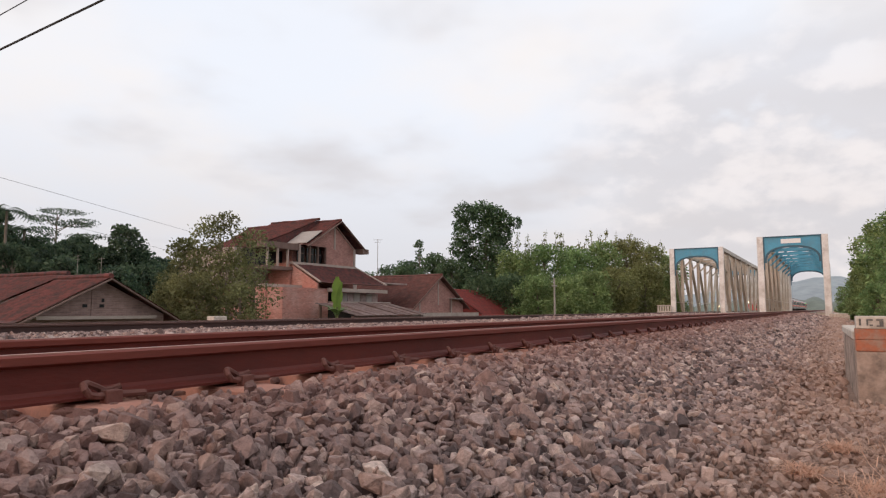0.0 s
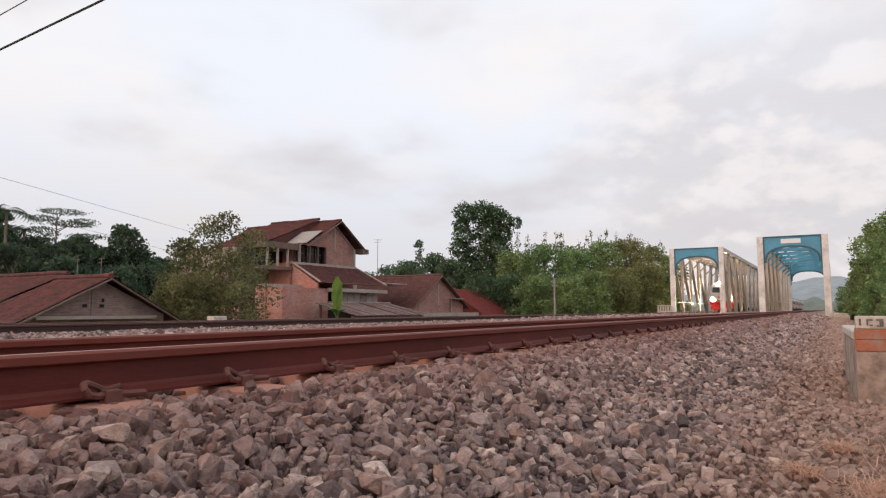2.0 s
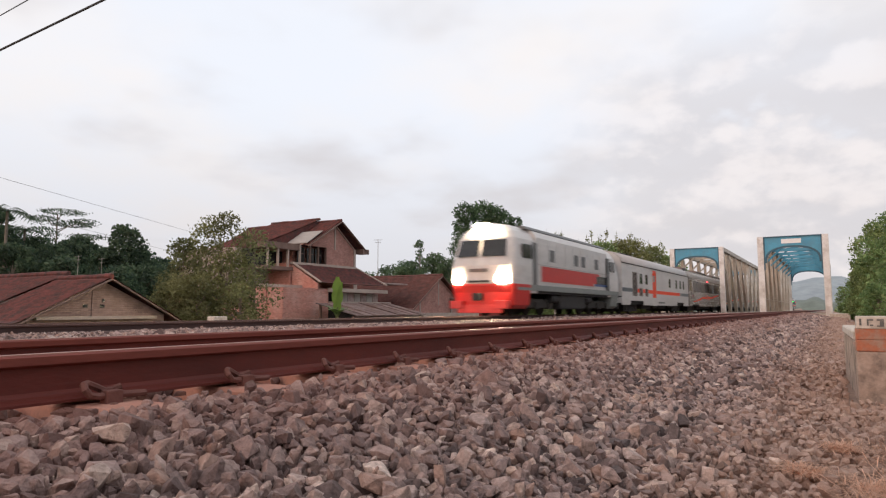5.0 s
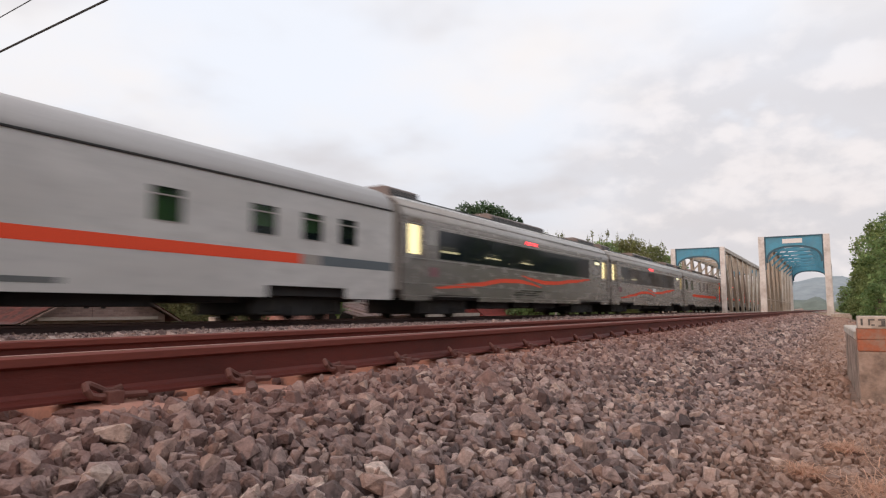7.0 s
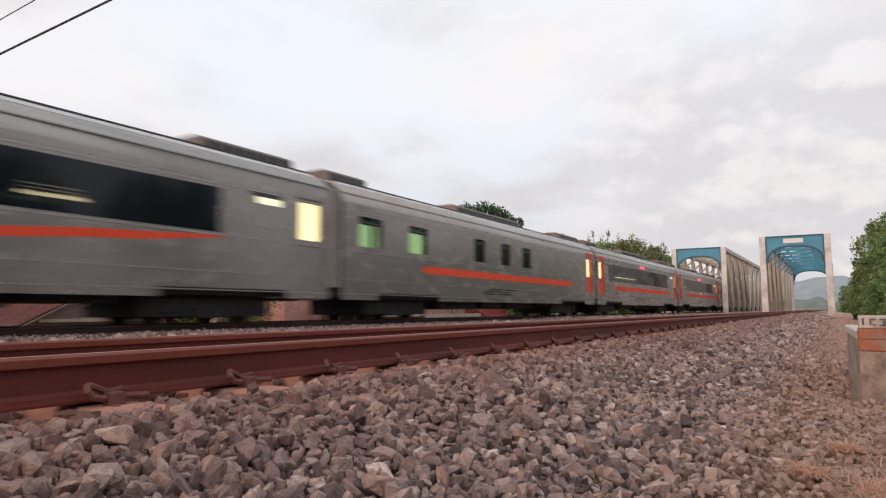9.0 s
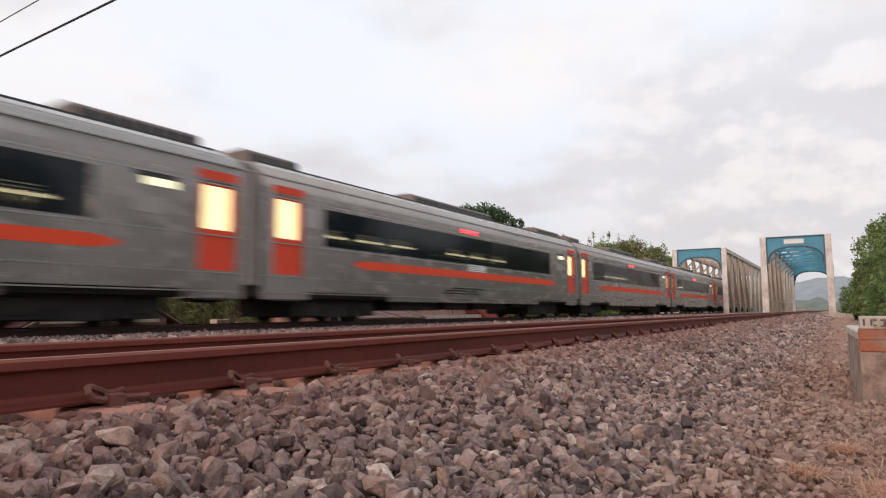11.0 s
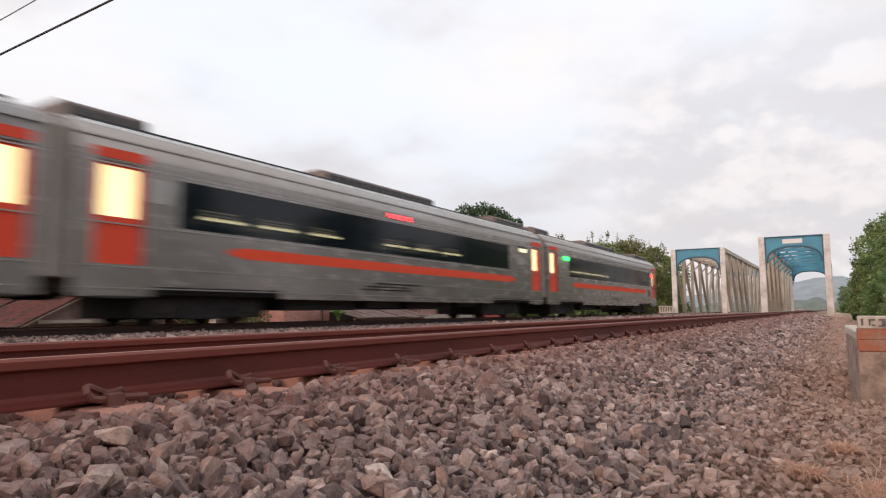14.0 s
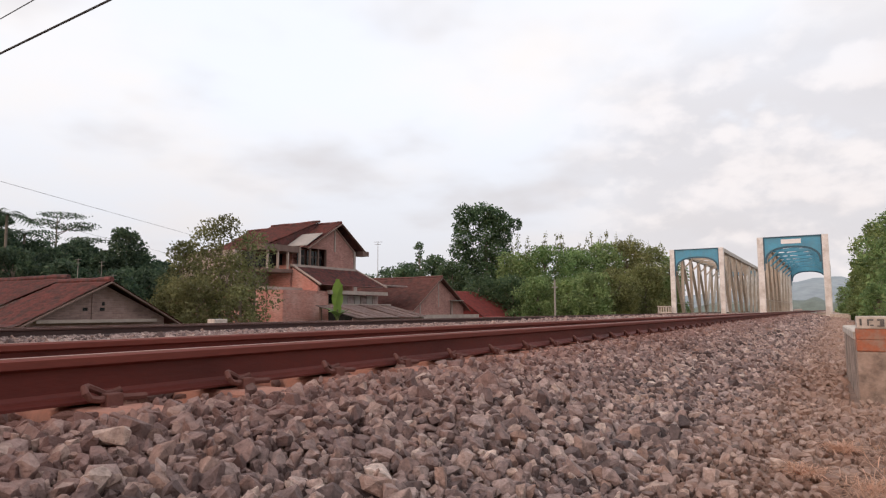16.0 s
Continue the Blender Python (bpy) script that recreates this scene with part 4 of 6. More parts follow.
def generator_car():
    ob = thing("generator_car", "white generator coach with louvres and an orange and slate stripe", "train coach", None, "coaches of the train")
    y0, y1 = -0.12, 20.63
    wins = [(4.05, 4.85), (5.55, 6.3), (12.9, 13.6), (15.35, 16.1), (16.95, 17.65), (18.3, 19.0)]
    louvres = [(2.25, 3.45, 1.12, 2.65), (3.95, 4.85, 1.14, 1.66), (5.45, 6.3, 1.14, 1.66)]
    door = (7.62, 8.72)
    for side in (1, -1):
        holes = [(a, c, 1.93, 2.61) for a, c in wins] + louvres + [(*door, 1.09, 3.0), (1.75, 5.05, 0.55, 0.82), (15.85, 18.6, 0.55, 0.82)]
        b = bmesh.new()
        pierced(b, HALF, 0.05, (y0, y1), (0.66, 3.083), holes)
        if side < 0:
            bmesh.ops.scale(b, vec=(-1, 1, 1), verts=b.verts)
            bmesh.ops.recalc_face_normals(b, faces=b.faces)
        part("side_wall", b, WHITE_COACH, ob)
        part("gutter", boxed(side * (HALF - 0.01), side * (HALF + 0.03), y0, y1, 3.085, 3.125), UNDER, ob)
        for a, c in wins:
            w = part("window", boxed(side * (HALF - 0.04), side * (HALF - 0.03), a, c, 1.93, 2.61), GREEN_GLASS, ob)
            part("curtain", boxed(side * (HALF - 0.12), side * (HALF - 0.10), a, c, 1.98 if a < 15 else 2.15, 2.61), GREEN_CLOTH if a < 17 else INNER, w)
            for zz in (1.93, 2.44):
                part("window_frame", boxed(side * (HALF - 0.03), side * (HALF + 0.008), a, c, zz, zz + 0.03), FIBRE, w)
        for a, c, z0, z1 in louvres:
            lv = part("louvre", boxed(side * (HALF - 0.06), side * (HALF - 0.05), a, c, z0, z1), BLACK, ob)
            n = int((z1 - z0) / 0.075)
            for i in range(n):
                z = z0 + (i + 0.5) * (z1 - z0) / n
                b = bmesh.new()
                beam(b, (side * (HALF - 0.015), a, z), (side * (HALF - 0.015), c, z), 0.045, 0.016, up=(0.5, 0, 1))
                part("slat", b, SLAT, lv)
        d = part("door", pierced(bmesh.new(), 0.0, 0.04, door, (1.09, 3.0), [(door[0] + 0.22, door[1] - 0.22, 2.2, 2.64)]), ORANGE, ob, "orange sliding door with a window")
        d.location.x = side * (HALF - 0.02) + (0.0 if side > 0 else 0.04)
        part("pane", boxed(side * (HALF - 0.05), side * (HALF - 0.04), door[0] + 0.22, door[1] - 0.22, 2.2, 2.64), FIBRE, ob)
        part("door_step", boxed(side * (HALF - 0.2), side * (HALF + 0.02), door[0] - 0.1, door[1] + 0.1, 0.52, 0.66), WHITE_COACH, ob)
        x0, x1 = side * (HALF + 0.001), side * (HALF + 0.005)
        for a, c, m in ((-0.1, 2.25, SLATE), (3.45, 3.95, ORANGE), (4.85, 5.45, ORANGE), (6.3, 7.62, ORANGE), (8.72, 16.9, ORANGE), (17.6, 20.6, SLATE)):
            part("stripe", boxed(x0, x1, a, c, 1.36, 1.60), m, ob)
        part("stripe_fade", boxed(x0, x1, 16.9, 17.6, 1.36, 1.60), FIBRE, ob)
        part("grille_bar", boxed(x0, x1, 9.3, 11.3, 0.70, 0.80), ROOF_GREY, ob)
    smooth(part("roof", roof_shell(WHITE_ROOF, y0, y1), WHITE_ROOFING, ob))
    for y in (y0, y1):
        part("end_wall", end_wall(WHITE_ROOF, y + (0.035 if y < 1 else -0.035), 0.66), WHITE_COACH, ob)
    part("floor", boxed(-1.44, 1.44, y0, y1, 1.0, 1.07), UNDER, ob)
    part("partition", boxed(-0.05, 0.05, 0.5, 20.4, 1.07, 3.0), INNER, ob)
    for a, c in ((2.3, 3.4), (3.7, 4.7)):
        part("exhaust_hatch", boxed(-0.5, 0.8, a, c, 3.78, 3.89, 0.02), UNDER, ob)
    underframe(ob, y0, y1)
    return ob


def locomotive():
    """Front at y = 0, rear at 15.9."""
    ob = thing("diesel_locomotive", "white and red diesel locomotive with three lit headlights", "locomotive")
    # cab nose: rounded in plan, raked above the waist
    n, lev = 16, [(0.95, 1.42, 0.10), (1.35, 1.45, 0.0), (2.05, 1.45, 0.02), (2.36, 1.43, 0.12), (3.21, 1.32, 0.42), (3.52, 1.14, 0.60), (3.80, 0.78, 0.83), (3.92, 0.15, 1.1)]

    def shell(y_front, y_back, sign, levels):
        b = bmesh.new()
        rings = []
        for z, hw, setback in levels:
            ring = []
            for k in range(n + 1):
                u = -1 + 2 * k / n
                x = hw * math.copysign(min(1.0, abs(u) * 1.08), u)
                bow = 0.42 * abs(u) ** 3.0
                ring.append(b.verts.new((x, y_front + sign * (setback + bow), z)))
            ring.append(b.verts.new((hw, y_back, z)))
            ring.append(b.verts.new((-hw, y_back, z)))
            rings.append(ring)
        for p, q in zip(rings, rings[1:]):
            m = len(p)
            for i in range(m):
                b.faces.new((p[i], p[(i + 1) % m], q[(i + 1) % m], q[i]))
        b.faces.new(rings[0][::-1])
        b.faces.new(rings[-1])
        bmesh.ops.recalc_face_normals(b, faces=b.faces)
        return b
    part("cab", shell(0.25, 3.0, 1, lev), WHITE_COACH, ob, "white rounded driver's cab")
    part("rear_cab", shell(15.65, 13.2, -1, lev), WHITE_COACH, ob, "white rounded rear cab")
    # red lower nose
    low = [(0.30, 1.18, 0.28), (0.45, 1.36, 0.12), (0.95, 1.435, 0.085), (1.22, 1.465, -0.012), (1.30, 1.465, -0.014)]
    part("red_apron", shell(0.25, 2.2, 1, low), RED, ob, "red lower nose")
    part("rear_apron", shell(15.65, 13.8, -1, low), FRAME_GREY, ob, "grey lower rear end")
    for yf, s in ((0.25, 1), (15.65, -1)):
        for sx in (-1, 1):
            b = bmesh.new()
            q = [(0.10 * sx, 0.125, 2.43), (1.10 * sx, 0.26, 2.43), (1.03 * sx, 0.52, 3.13), (0.10 * sx, 0.375, 3.13)]
            f = [b.verts.new((x, yf + s * (y - 0.075), z)) for x, y, z in q] + [b.verts.new((x, yf + s * (y + 0.06), z)) for x, y, z in q]
            for i in range(4):
                b.faces.new((f[i], f[(i + 1) % 4], f[4 + (i + 1) % 4], f[4 + i]))
            b.faces.new(f[:4])
            b.faces.new(f[4:])
            bmesh.ops.recalc_face_normals(b, faces=b.faces)
            part("windscreen", b, SCREEN, ob, "dark windscreen")
            part("cab_side_window", boxed(sx * 1.43, sx * 1.462, yf + s * 1.15, yf + s * 2.05, 2.4, 2.98, 0.01), SCREEN, ob)
            part("cab_door", boxed(sx * 1.44, sx * 1.458, yf + s * 2.2, yf + s * 2.65, 1.3, 3.12), ROOF_GREY, ob)
            # headlight discs here and above are oversize, with their glare built into the shape
            b = rod(bmesh.new(), (sx * 0.98, yf + s * 0.22, 1.50), (sx * 0.98, yf + s * 0.04, 1.50), 0.22, seg=20)
            part("headlight", b, HEADLIGHT if s > 0 else SCREEN, ob, "glaring round headlight" if s > 0 else "unlit headlight")
            part("buffer_step", boxed(sx * 0.75, sx * 1.3, yf - s * 0.05, yf + s * 0.25, 0.30, 0.62, 0.03), RED if s > 0 else UNDER, ob)
        b = bmesh.new()
        for sx in (-0.17, 0.17):
            rod(b, (sx, yf + s * 0.75, 3.67), (sx, yf + s * 0.44, 3.67), 0.17, seg=16)
        part("roof_headlight", b, HEADLIGHT if s > 0 else SCREEN, ob, "twin headlight over the windscreen")
        part("headlight_hood", boxed(-0.32, 0.32, yf + s * 0.5, yf + s * 1.1, 3.50, 3.85, 0.05), WHITE_COACH, ob)
        part("nose_plate", boxed(-0.42, 0.42, yf - s * 0.03, yf + s * 0.02, 1.78, 1.92, 0.01), DARK, ob, "dark plate with unreadable characters")
        part("nose_vent", boxed(-0.5, 0.5, yf - s * 0.025, yf + s * 0.03, 1.36, 1.44), BLACK, ob)
        part("coupler", boxed(-0.16, 0.16, yf - s * 0.28, yf + s * 0.3, 0.62, 0.92, 0.04), UNDER, ob)
        part("cowcatcher", boxed(-1.0, 1.0, yf + s * 0.05, yf + s * 0.2, 0.12, 0.45, 0.02), RED if s > 0 else UNDER, ob)
    # hood between the cabs
    b = bmesh.new()
    prism(b, [(1.38, 1.30), (1.38, 3.38), (1.22, 3.64), (0.9, 3.78), (-0.9, 3.78), (-1.22, 3.64), (-1.38, 3.38), (-1.38, 1.30)], 2.95, 13.25)
    part("engine_hood", b, WHITE_COACH, ob)
    part("hood_roof", prism(bmesh.new(), [(1.10, 3.73), (0.95, 3.88), (-0.95, 3.88), (-1.10, 3.73)], 2.6, 13.6), ROOF_GREY, ob)
    for a, c in ((4.0, 5.4), (6.6, 8.6), (9.8, 11.8)):
        part("radiator_fan", boxed(-0.7, 0.7, a, c, 3.86, 3.96, 0.03), ROOF_GREY, ob)
    for side in (1, -1):
        part("red_band", boxed(side * 1.381, side * 1.388, 3.6, 10.8, 1.48, 2.16), RED, ob, "red side band")
        part("red_band", boxed(side * 1.389, side * 1.393, 10.7, 11.8, 1.62, 2.16), RED, ob)
        part("dark_panel", boxed(side * 1.389, side * 1.394, 11.3, 13.2, 1.62, 2.04), BLACK, ob)
        part("blue_panel", boxed(side * 1.389, side * 1.395, 11.0, 13.2, 1.50, 1.62), LOGO_BLUE, ob)
        part("white_line", boxed(side * 1.389, side * 1.396, 3.0, 13.2, 1.42, 1.46), WHITE_COACH, ob)
        for i in range(9):
            y = 3.3 + i * 1.08
            part("hood_door", boxed(side * 1.381, side * 1.392, y, y + 0.92, 2.30, 3.26, 0.003), WHITE_COACH, ob)
            if i in (1, 4, 5, 7):
                part("intake_grille", boxed(side * 1.392, side * 1.398, y + 0.16, y + 0.76, 2.4, 2.95), ROOF_GREY, ob)
        part("sill", boxed(side * 1.40, side * 1.46, 0.9, 15.0, 1.06, 1.30, 0.01), FRAME_GREY, ob)
        part("handrail", rod(bmesh.new(), (side * 1.47, 3.1, 2.2), (side * 1.47, 13.0, 2.2), 0.016), COACH_ROOF, ob)
        part("fuel_tank", boxed(side * 0.2, side * 1.3, 6.0, 9.7, 0.28, 1.0, 0.08), UNDER, ob)
        for y in (5.4, 10.2):
            part("air_tank", rod(bmesh.new(), (side * 1.15, y - 0.4, 0.75), (side * 1.15, y + 0.5, 0.75), 0.18, seg=12), UNDER, ob)
    part("frame", boxed(-1.38, 1.38, 0.7, 15.2, 0.95, 1.32), UNDER, ob)
    for y in (3.6, 12.3):
        bg = part("bogie", boxed(-0.85, 0.85, y - 1.8, y + 1.8, 0.5, 0.75), BOGIE, ob)
        for sx in (-1.0, 1.0):
            b = bmesh.new()
            prism(b, [(y - 2.1, 0.42), (y - 2.1, 0.72), (y + 2.1, 0.72), (y + 2.1, 0.42), (y + 1.2, 0.34), (y - 1.2, 0.34)], sx - 0.08, sx + 0.08, "x")
            for dy in (-1.6, 0, 1.6):
                box(b, sx - 0.15, sx + 0.15, y + dy - 0.2, y + dy + 0.2, 0.28, 0.62, 0.02)
            part("bogie_frame", b, BOGIE, bg)
        for dy in (-1.6, 0, 1.6):
            b = bmesh.new()
            rod(b, (-0.9, y + dy, 0.48), (0.9, y + dy, 0.48), 0.09, seg=8)
            for sx in (-0.57, 0.57):
                rod(b, (sx - 0.06, y + dy, 0.47), (sx + 0.06, y + dy, 0.47), 0.47, seg=24)
            part("wheelset", b, BOGIE, bg)
    return ob


# the consist: engine, generator car, two wave-striped coaches, a dining coach and six plain ones
TRAIN.append((locomotive(), -16.0))
TRAIN.append((generator_car(), 0.0))
wave = grey_coach("wave")
TRAIN.append((wave, CAR_LEN))
TRAIN.append((copy_thing(wave, Matrix()), 2 * CAR_LEN))
part("pale_board", boxed(HALF + 0.005, HALF + 0.009, 10.1, 11.0, 1.48, 1.74), PLATE_WHITE, TRAIN[-1][0], "white painted board")
TRAIN.append((grey_coach("dining"), 3 * CAR_LEN))
plain = grey_coach("plain")
TRAIN.append((plain, 4 * CAR_LEN))
for k in range(5, 9):
    TRAIN.append((copy_thing(plain, Matrix()), k * CAR_LEN))
    if k == 5:
        board = part("pale_board", boxed(HALF + 0.001, HALF + 0.008, 9.75, 11.0, 1.65, 1.88), PLATE_WHITE, TRAIN[-1][0], "white painted board with unreadable rows")
        for q in range(3):
            part("lettering_bar", boxed(HALF + 0.008, HALF + 0.011, 9.85, 10.9 - 0.2 * q, 1.69 + 0.06 * q, 1.71 + 0.06 * q), SLATE, board)
TRAIN.append((grey_coach("last"), 9 * CAR_LEN))

START, SPEED = 150.56, 22.284


def motions():
    for car, offset in TRAIN:
        walk(car, [(t, pose(FAR, START + offset - SPEED * t, FAR_Z)) for t in (0, 4, 8, 12, 16)])


# ---- culvert headwall beside the line ----
def headwall():
    ob = thing("culvert_headwall", "weathered concrete culvert wall with a white and orange painted top", "wall")
    part("front_slab", boxed(0.118, 1.9, 5.30, 5.54, -1.2, -0.141, 0.012), CONCRETE, ob)
    part("orange_band", boxed(0.120, 1.9, 5.297, 5.54, -0.141, -0.062, 0.008), ORANGE_PAINT, ob, "worn orange painted band")
    part("orange_band", boxed(0.120, 1.9, 5.297, 5.54, -0.062, 0.013, 0.008), ORANGE_PAINT, ob, "worn orange painted band")
    part("white_band", boxed(0.126, 1.9, 5.292, 5.545, 0.013, 0.098, 0.008), LIMEWASH, ob, "whitewashed coping")
    # the wing wall runs on beside the line, a little nearer to it at its far end
    b = bmesh.new()
    prism(b, [(0.116, 5.54), (0.40, 5.54), (0.37, 7.50), (0.072, 7.50)], -1.2, -0.075, "z")
    bmesh.ops.bevel(b, geom=list(b.edges), offset=0.012, segments=1, affect="EDGES")
    part("wing_wall", b, CONCRETE, ob, "stained side wing wall")
    b = bmesh.new()
    prism(b, [(0.108, 5.546), (0.41, 5.546), (0.38, 7.52), (0.062, 7.52)], -0.075, -0.008, "z")
    bmesh.ops.bevel(b, geom=list(b.edges), offset=0.010, segments=1, affect="EDGES")
    part("wing_coping", b, LIMEWASH, ob, "whitewashed coping")
    for x0, x1, z0, z1 in ((0.145, 0.157, 0.035, 0.08), (0.188, 0.225, 0.068, 0.078), (0.188, 0.198, 0.035, 0.068), (0.205, 0.225, 0.033, 0.042), (0.245, 0.285, 0.068, 0.078), (0.262, 0.285, 0.035, 0.066), (0.245, 0.285, 0.028, 0.036),
                           (0.305, 0.312, 0.03, 0.08), (0.335, 0.342, 0.03, 0.08), (0.312, 0.335, 0.05, 0.058)):
        part("lettering_bar", boxed(x0, x1, 5.288, 5.2925, z0, z1), DARK, ob)
    return ob


headwall()
b = boxed(-0.30, 1.05, 57.5, 62.5, -1.5, -0.16, 0.03)
single("bridge_abutment", b, LIMEWASH, "low whitewashed concrete abutment block beside the bridge", "abutment")
fence = thing("parapet_fence", "low whitewashed parapet fence beside the far bridge end", "fence")
part("plinth", boxed(-16.4, -14.95, 72.6, 72.9, -3.0, -0.02, 0.02), LIMEWASH, fence)
part("top_rail", boxed(-16.45, -14.95, 72.62, 72.88, 0.50, 0.62, 0.01), LIMEWASH, fence)
for i in range(6):
    part("baluster", boxed(-16.38 + 0.26 * i, -16.23 + 0.26 * i, 72.68, 72.82, -0.02, 0.50), LIMEWASH, fence)
for cx, y, z in ((NEAR, 61.2, -0.5), (FAR, 71.6, -0.62)):
    b = boxed(cx - 2.9, cx + 2.9, y, y + 6.0, -6.5, z, 0.05)
    single("bridge_pier", b, CONCRETE, "grey concrete bridge seat under the truss end", "abutment", "bridge seats")
    b = boxed(cx - 2.9, cx + 2.9, y + 40.0, y + 46.5, -6.5, z, 0.05)
    single("bridge_pier", b, CONCRETE, "grey concrete bridge seat under the truss end", "abutment", "bridge seats")
single("marker_block", boxed(-14.7, -14.4, 12.0, 12.45, -0.9, -0.04, 0.03), LIMEWASH, "small pale concrete marker block beside the track", "marker")


# ---- houses ----
def tiled_slope(p_ridge0, p_ridge1, p_eave0, p_eave1, pitch=0.22, course=0.28, wave=0.005):
    """Pantiles in stepped courses between a ridge and an eave line."""
    a0, a1, e0, e1 = (Vector(p) for p in (p_ridge0, p_ridge1, p_eave0, p_eave1))
    nrm = (a1 - a0).cross(e0 - a0).normalized()
    if nrm.z < 0:
        nrm = -nrm
    nu = max(4, int((e1 - e0).length / pitch)) * 4
    nv = max(2, int((e0 - a0).length / course))
    verts, faces = [], []
    for j in range(nv):
        for k, v in enumerate((j / nv, (j + 1.0) / nv)):
            lift = 0.012 + 0.030 * (k == 1)
            for i in range(nu + 1):
                u = i / nu
                p = (a0.lerp(a1, u)).lerp(e0.lerp(e1, u), min(v, 1.02))
                h = lift + wave * (0.5 + 0.5 * math.cos(2 * math.pi * i / 4)) + 0.035 * noise.noise(p * 0.9) + 0.02 * noise.noise(p * 4.0)
                verts.append(p + nrm * h)
        base = 2 * j * (nu + 1)
        for r in range(2 if j < nv - 1 else 1):
            for i in range(nu):
                k = base + r * (nu + 1) + i
                faces.append((k, k + 1, k + nu + 2, k + nu + 1))
    return [tuple(v) for v in verts], faces


def slope(name, parent, material, *corners, **k):
    v, f = tiled_slope(*corners, **k)
    return smooth(mesh_of(name, v, f, material, parent))


def ridge_cap(parent, p0, p1, material):
    p0, p1 = Vector(p0), Vector(p1)
    n = max(2, int((p1 - p0).length / 0.4))
    for i in range(n):
        dip = Vector((0, 0, 0.03 * noise.noise(p0.lerp(p1, i / n))))
        part("ridge_tile", rod(bmesh.new(), p0.lerp(p1, i / n) + dip, p0.lerp(p1, (i + 1.05) / n) + dip, 0.115, 0.10, seg=8), material, parent)


def gable_house(label, x, back, y0, y1, z_floor, z_eave, apex_y, z_apex, roof_mat, wall_mat, over=0.45, beams=True):
    """The front gable stands in the plane x and faces the line; the roof's ridge runs away from it."""
    ob = thing("house", label, "house", None, "village houses")
    b = bmesh.new()
    prism(b, [(y0, z_floor), (y1, z_floor), (y1, z_eave), (apex_y, z_apex - 0.15), (y0, z_eave)], x - 0.2, x, "x")
    part("gable_wall", b, wall_mat, ob)
    part("side_wall", boxed(back, x - 0.2, y0, y0 + 0.2, z_floor, z_eave), wall_mat, ob)
    part("side_wall", boxed(back, x - 0.2, y1 - 0.2, y1, z_floor, z_eave), wall_mat, ob)
    part("back_wall", boxed(back - 0.2, back, y0, y1, z_floor, z_eave), wall_mat, ob)
    fx, bx = x + over, back - 0.4
    for ye, s in ((y0, -1), (y1, 1)):
        g = (z_apex - z_eave) / abs(apex_y - ye)
        yo, zo = ye + s * 0.6, z_eave - 0.6 * g
        slope("roof_slope", ob, roof_mat, (bx, apex_y, z_apex), (fx, apex_y, z_apex), (bx, yo, zo), (fx, yo, zo))
        b = bmesh.new()
        beam(b, (fx + 0.03, apex_y, z_apex - 0.06), (fx + 0.03, yo, zo - 0.06), 0.05, 0.12, up=(1, 0, 0))
        part("bargeboard", b, WOOD, ob)
    ridge_cap(ob, (bx, apex_y, z_apex + 0.05), (fx, apex_y, z_apex + 0.05), roof_mat)
    if beams:
        part("gable_post", boxed(x, x + 0.03, apex_y - 0.075, apex_y + 0.075, z_eave, z_apex - 0.3), PALE, ob)
    return ob


left_house = gable_house("low brick house with a dark mossy clay tile roof", -24.0, -26.8, 12.0, 17.4, -2.4, -0.05, 14.75, 1.36, TILE, GREY_BRICK, beams=False)
part("sill_beam", boxed(-23.99, -23.75, 12.2, 16.9, -0.22, -0.10), PALE, left_house)
part("gable_post", boxed(-24.0, -23.97, 14.28, 14.42, -0.1, 1.05), GREY_BRICK, left_house)
for y in (14.04, 14.70):
    part("vent", boxed(-24.0, -23.985, y - 0.09, y + 0.09, 0.22, 0.34), BLACK, left_house)
part("vent", boxed(-24.0, -23.984, 14.69, 14.79, 0.42, 0.56), BLACK, left_house)
gable_house("low brick house with a dark clay tile roof", -27.4, -36.0, 11.6, 18.4, -2.4, -0.1, 15.2, 1.60, TILE, PINK, 0.1, False)


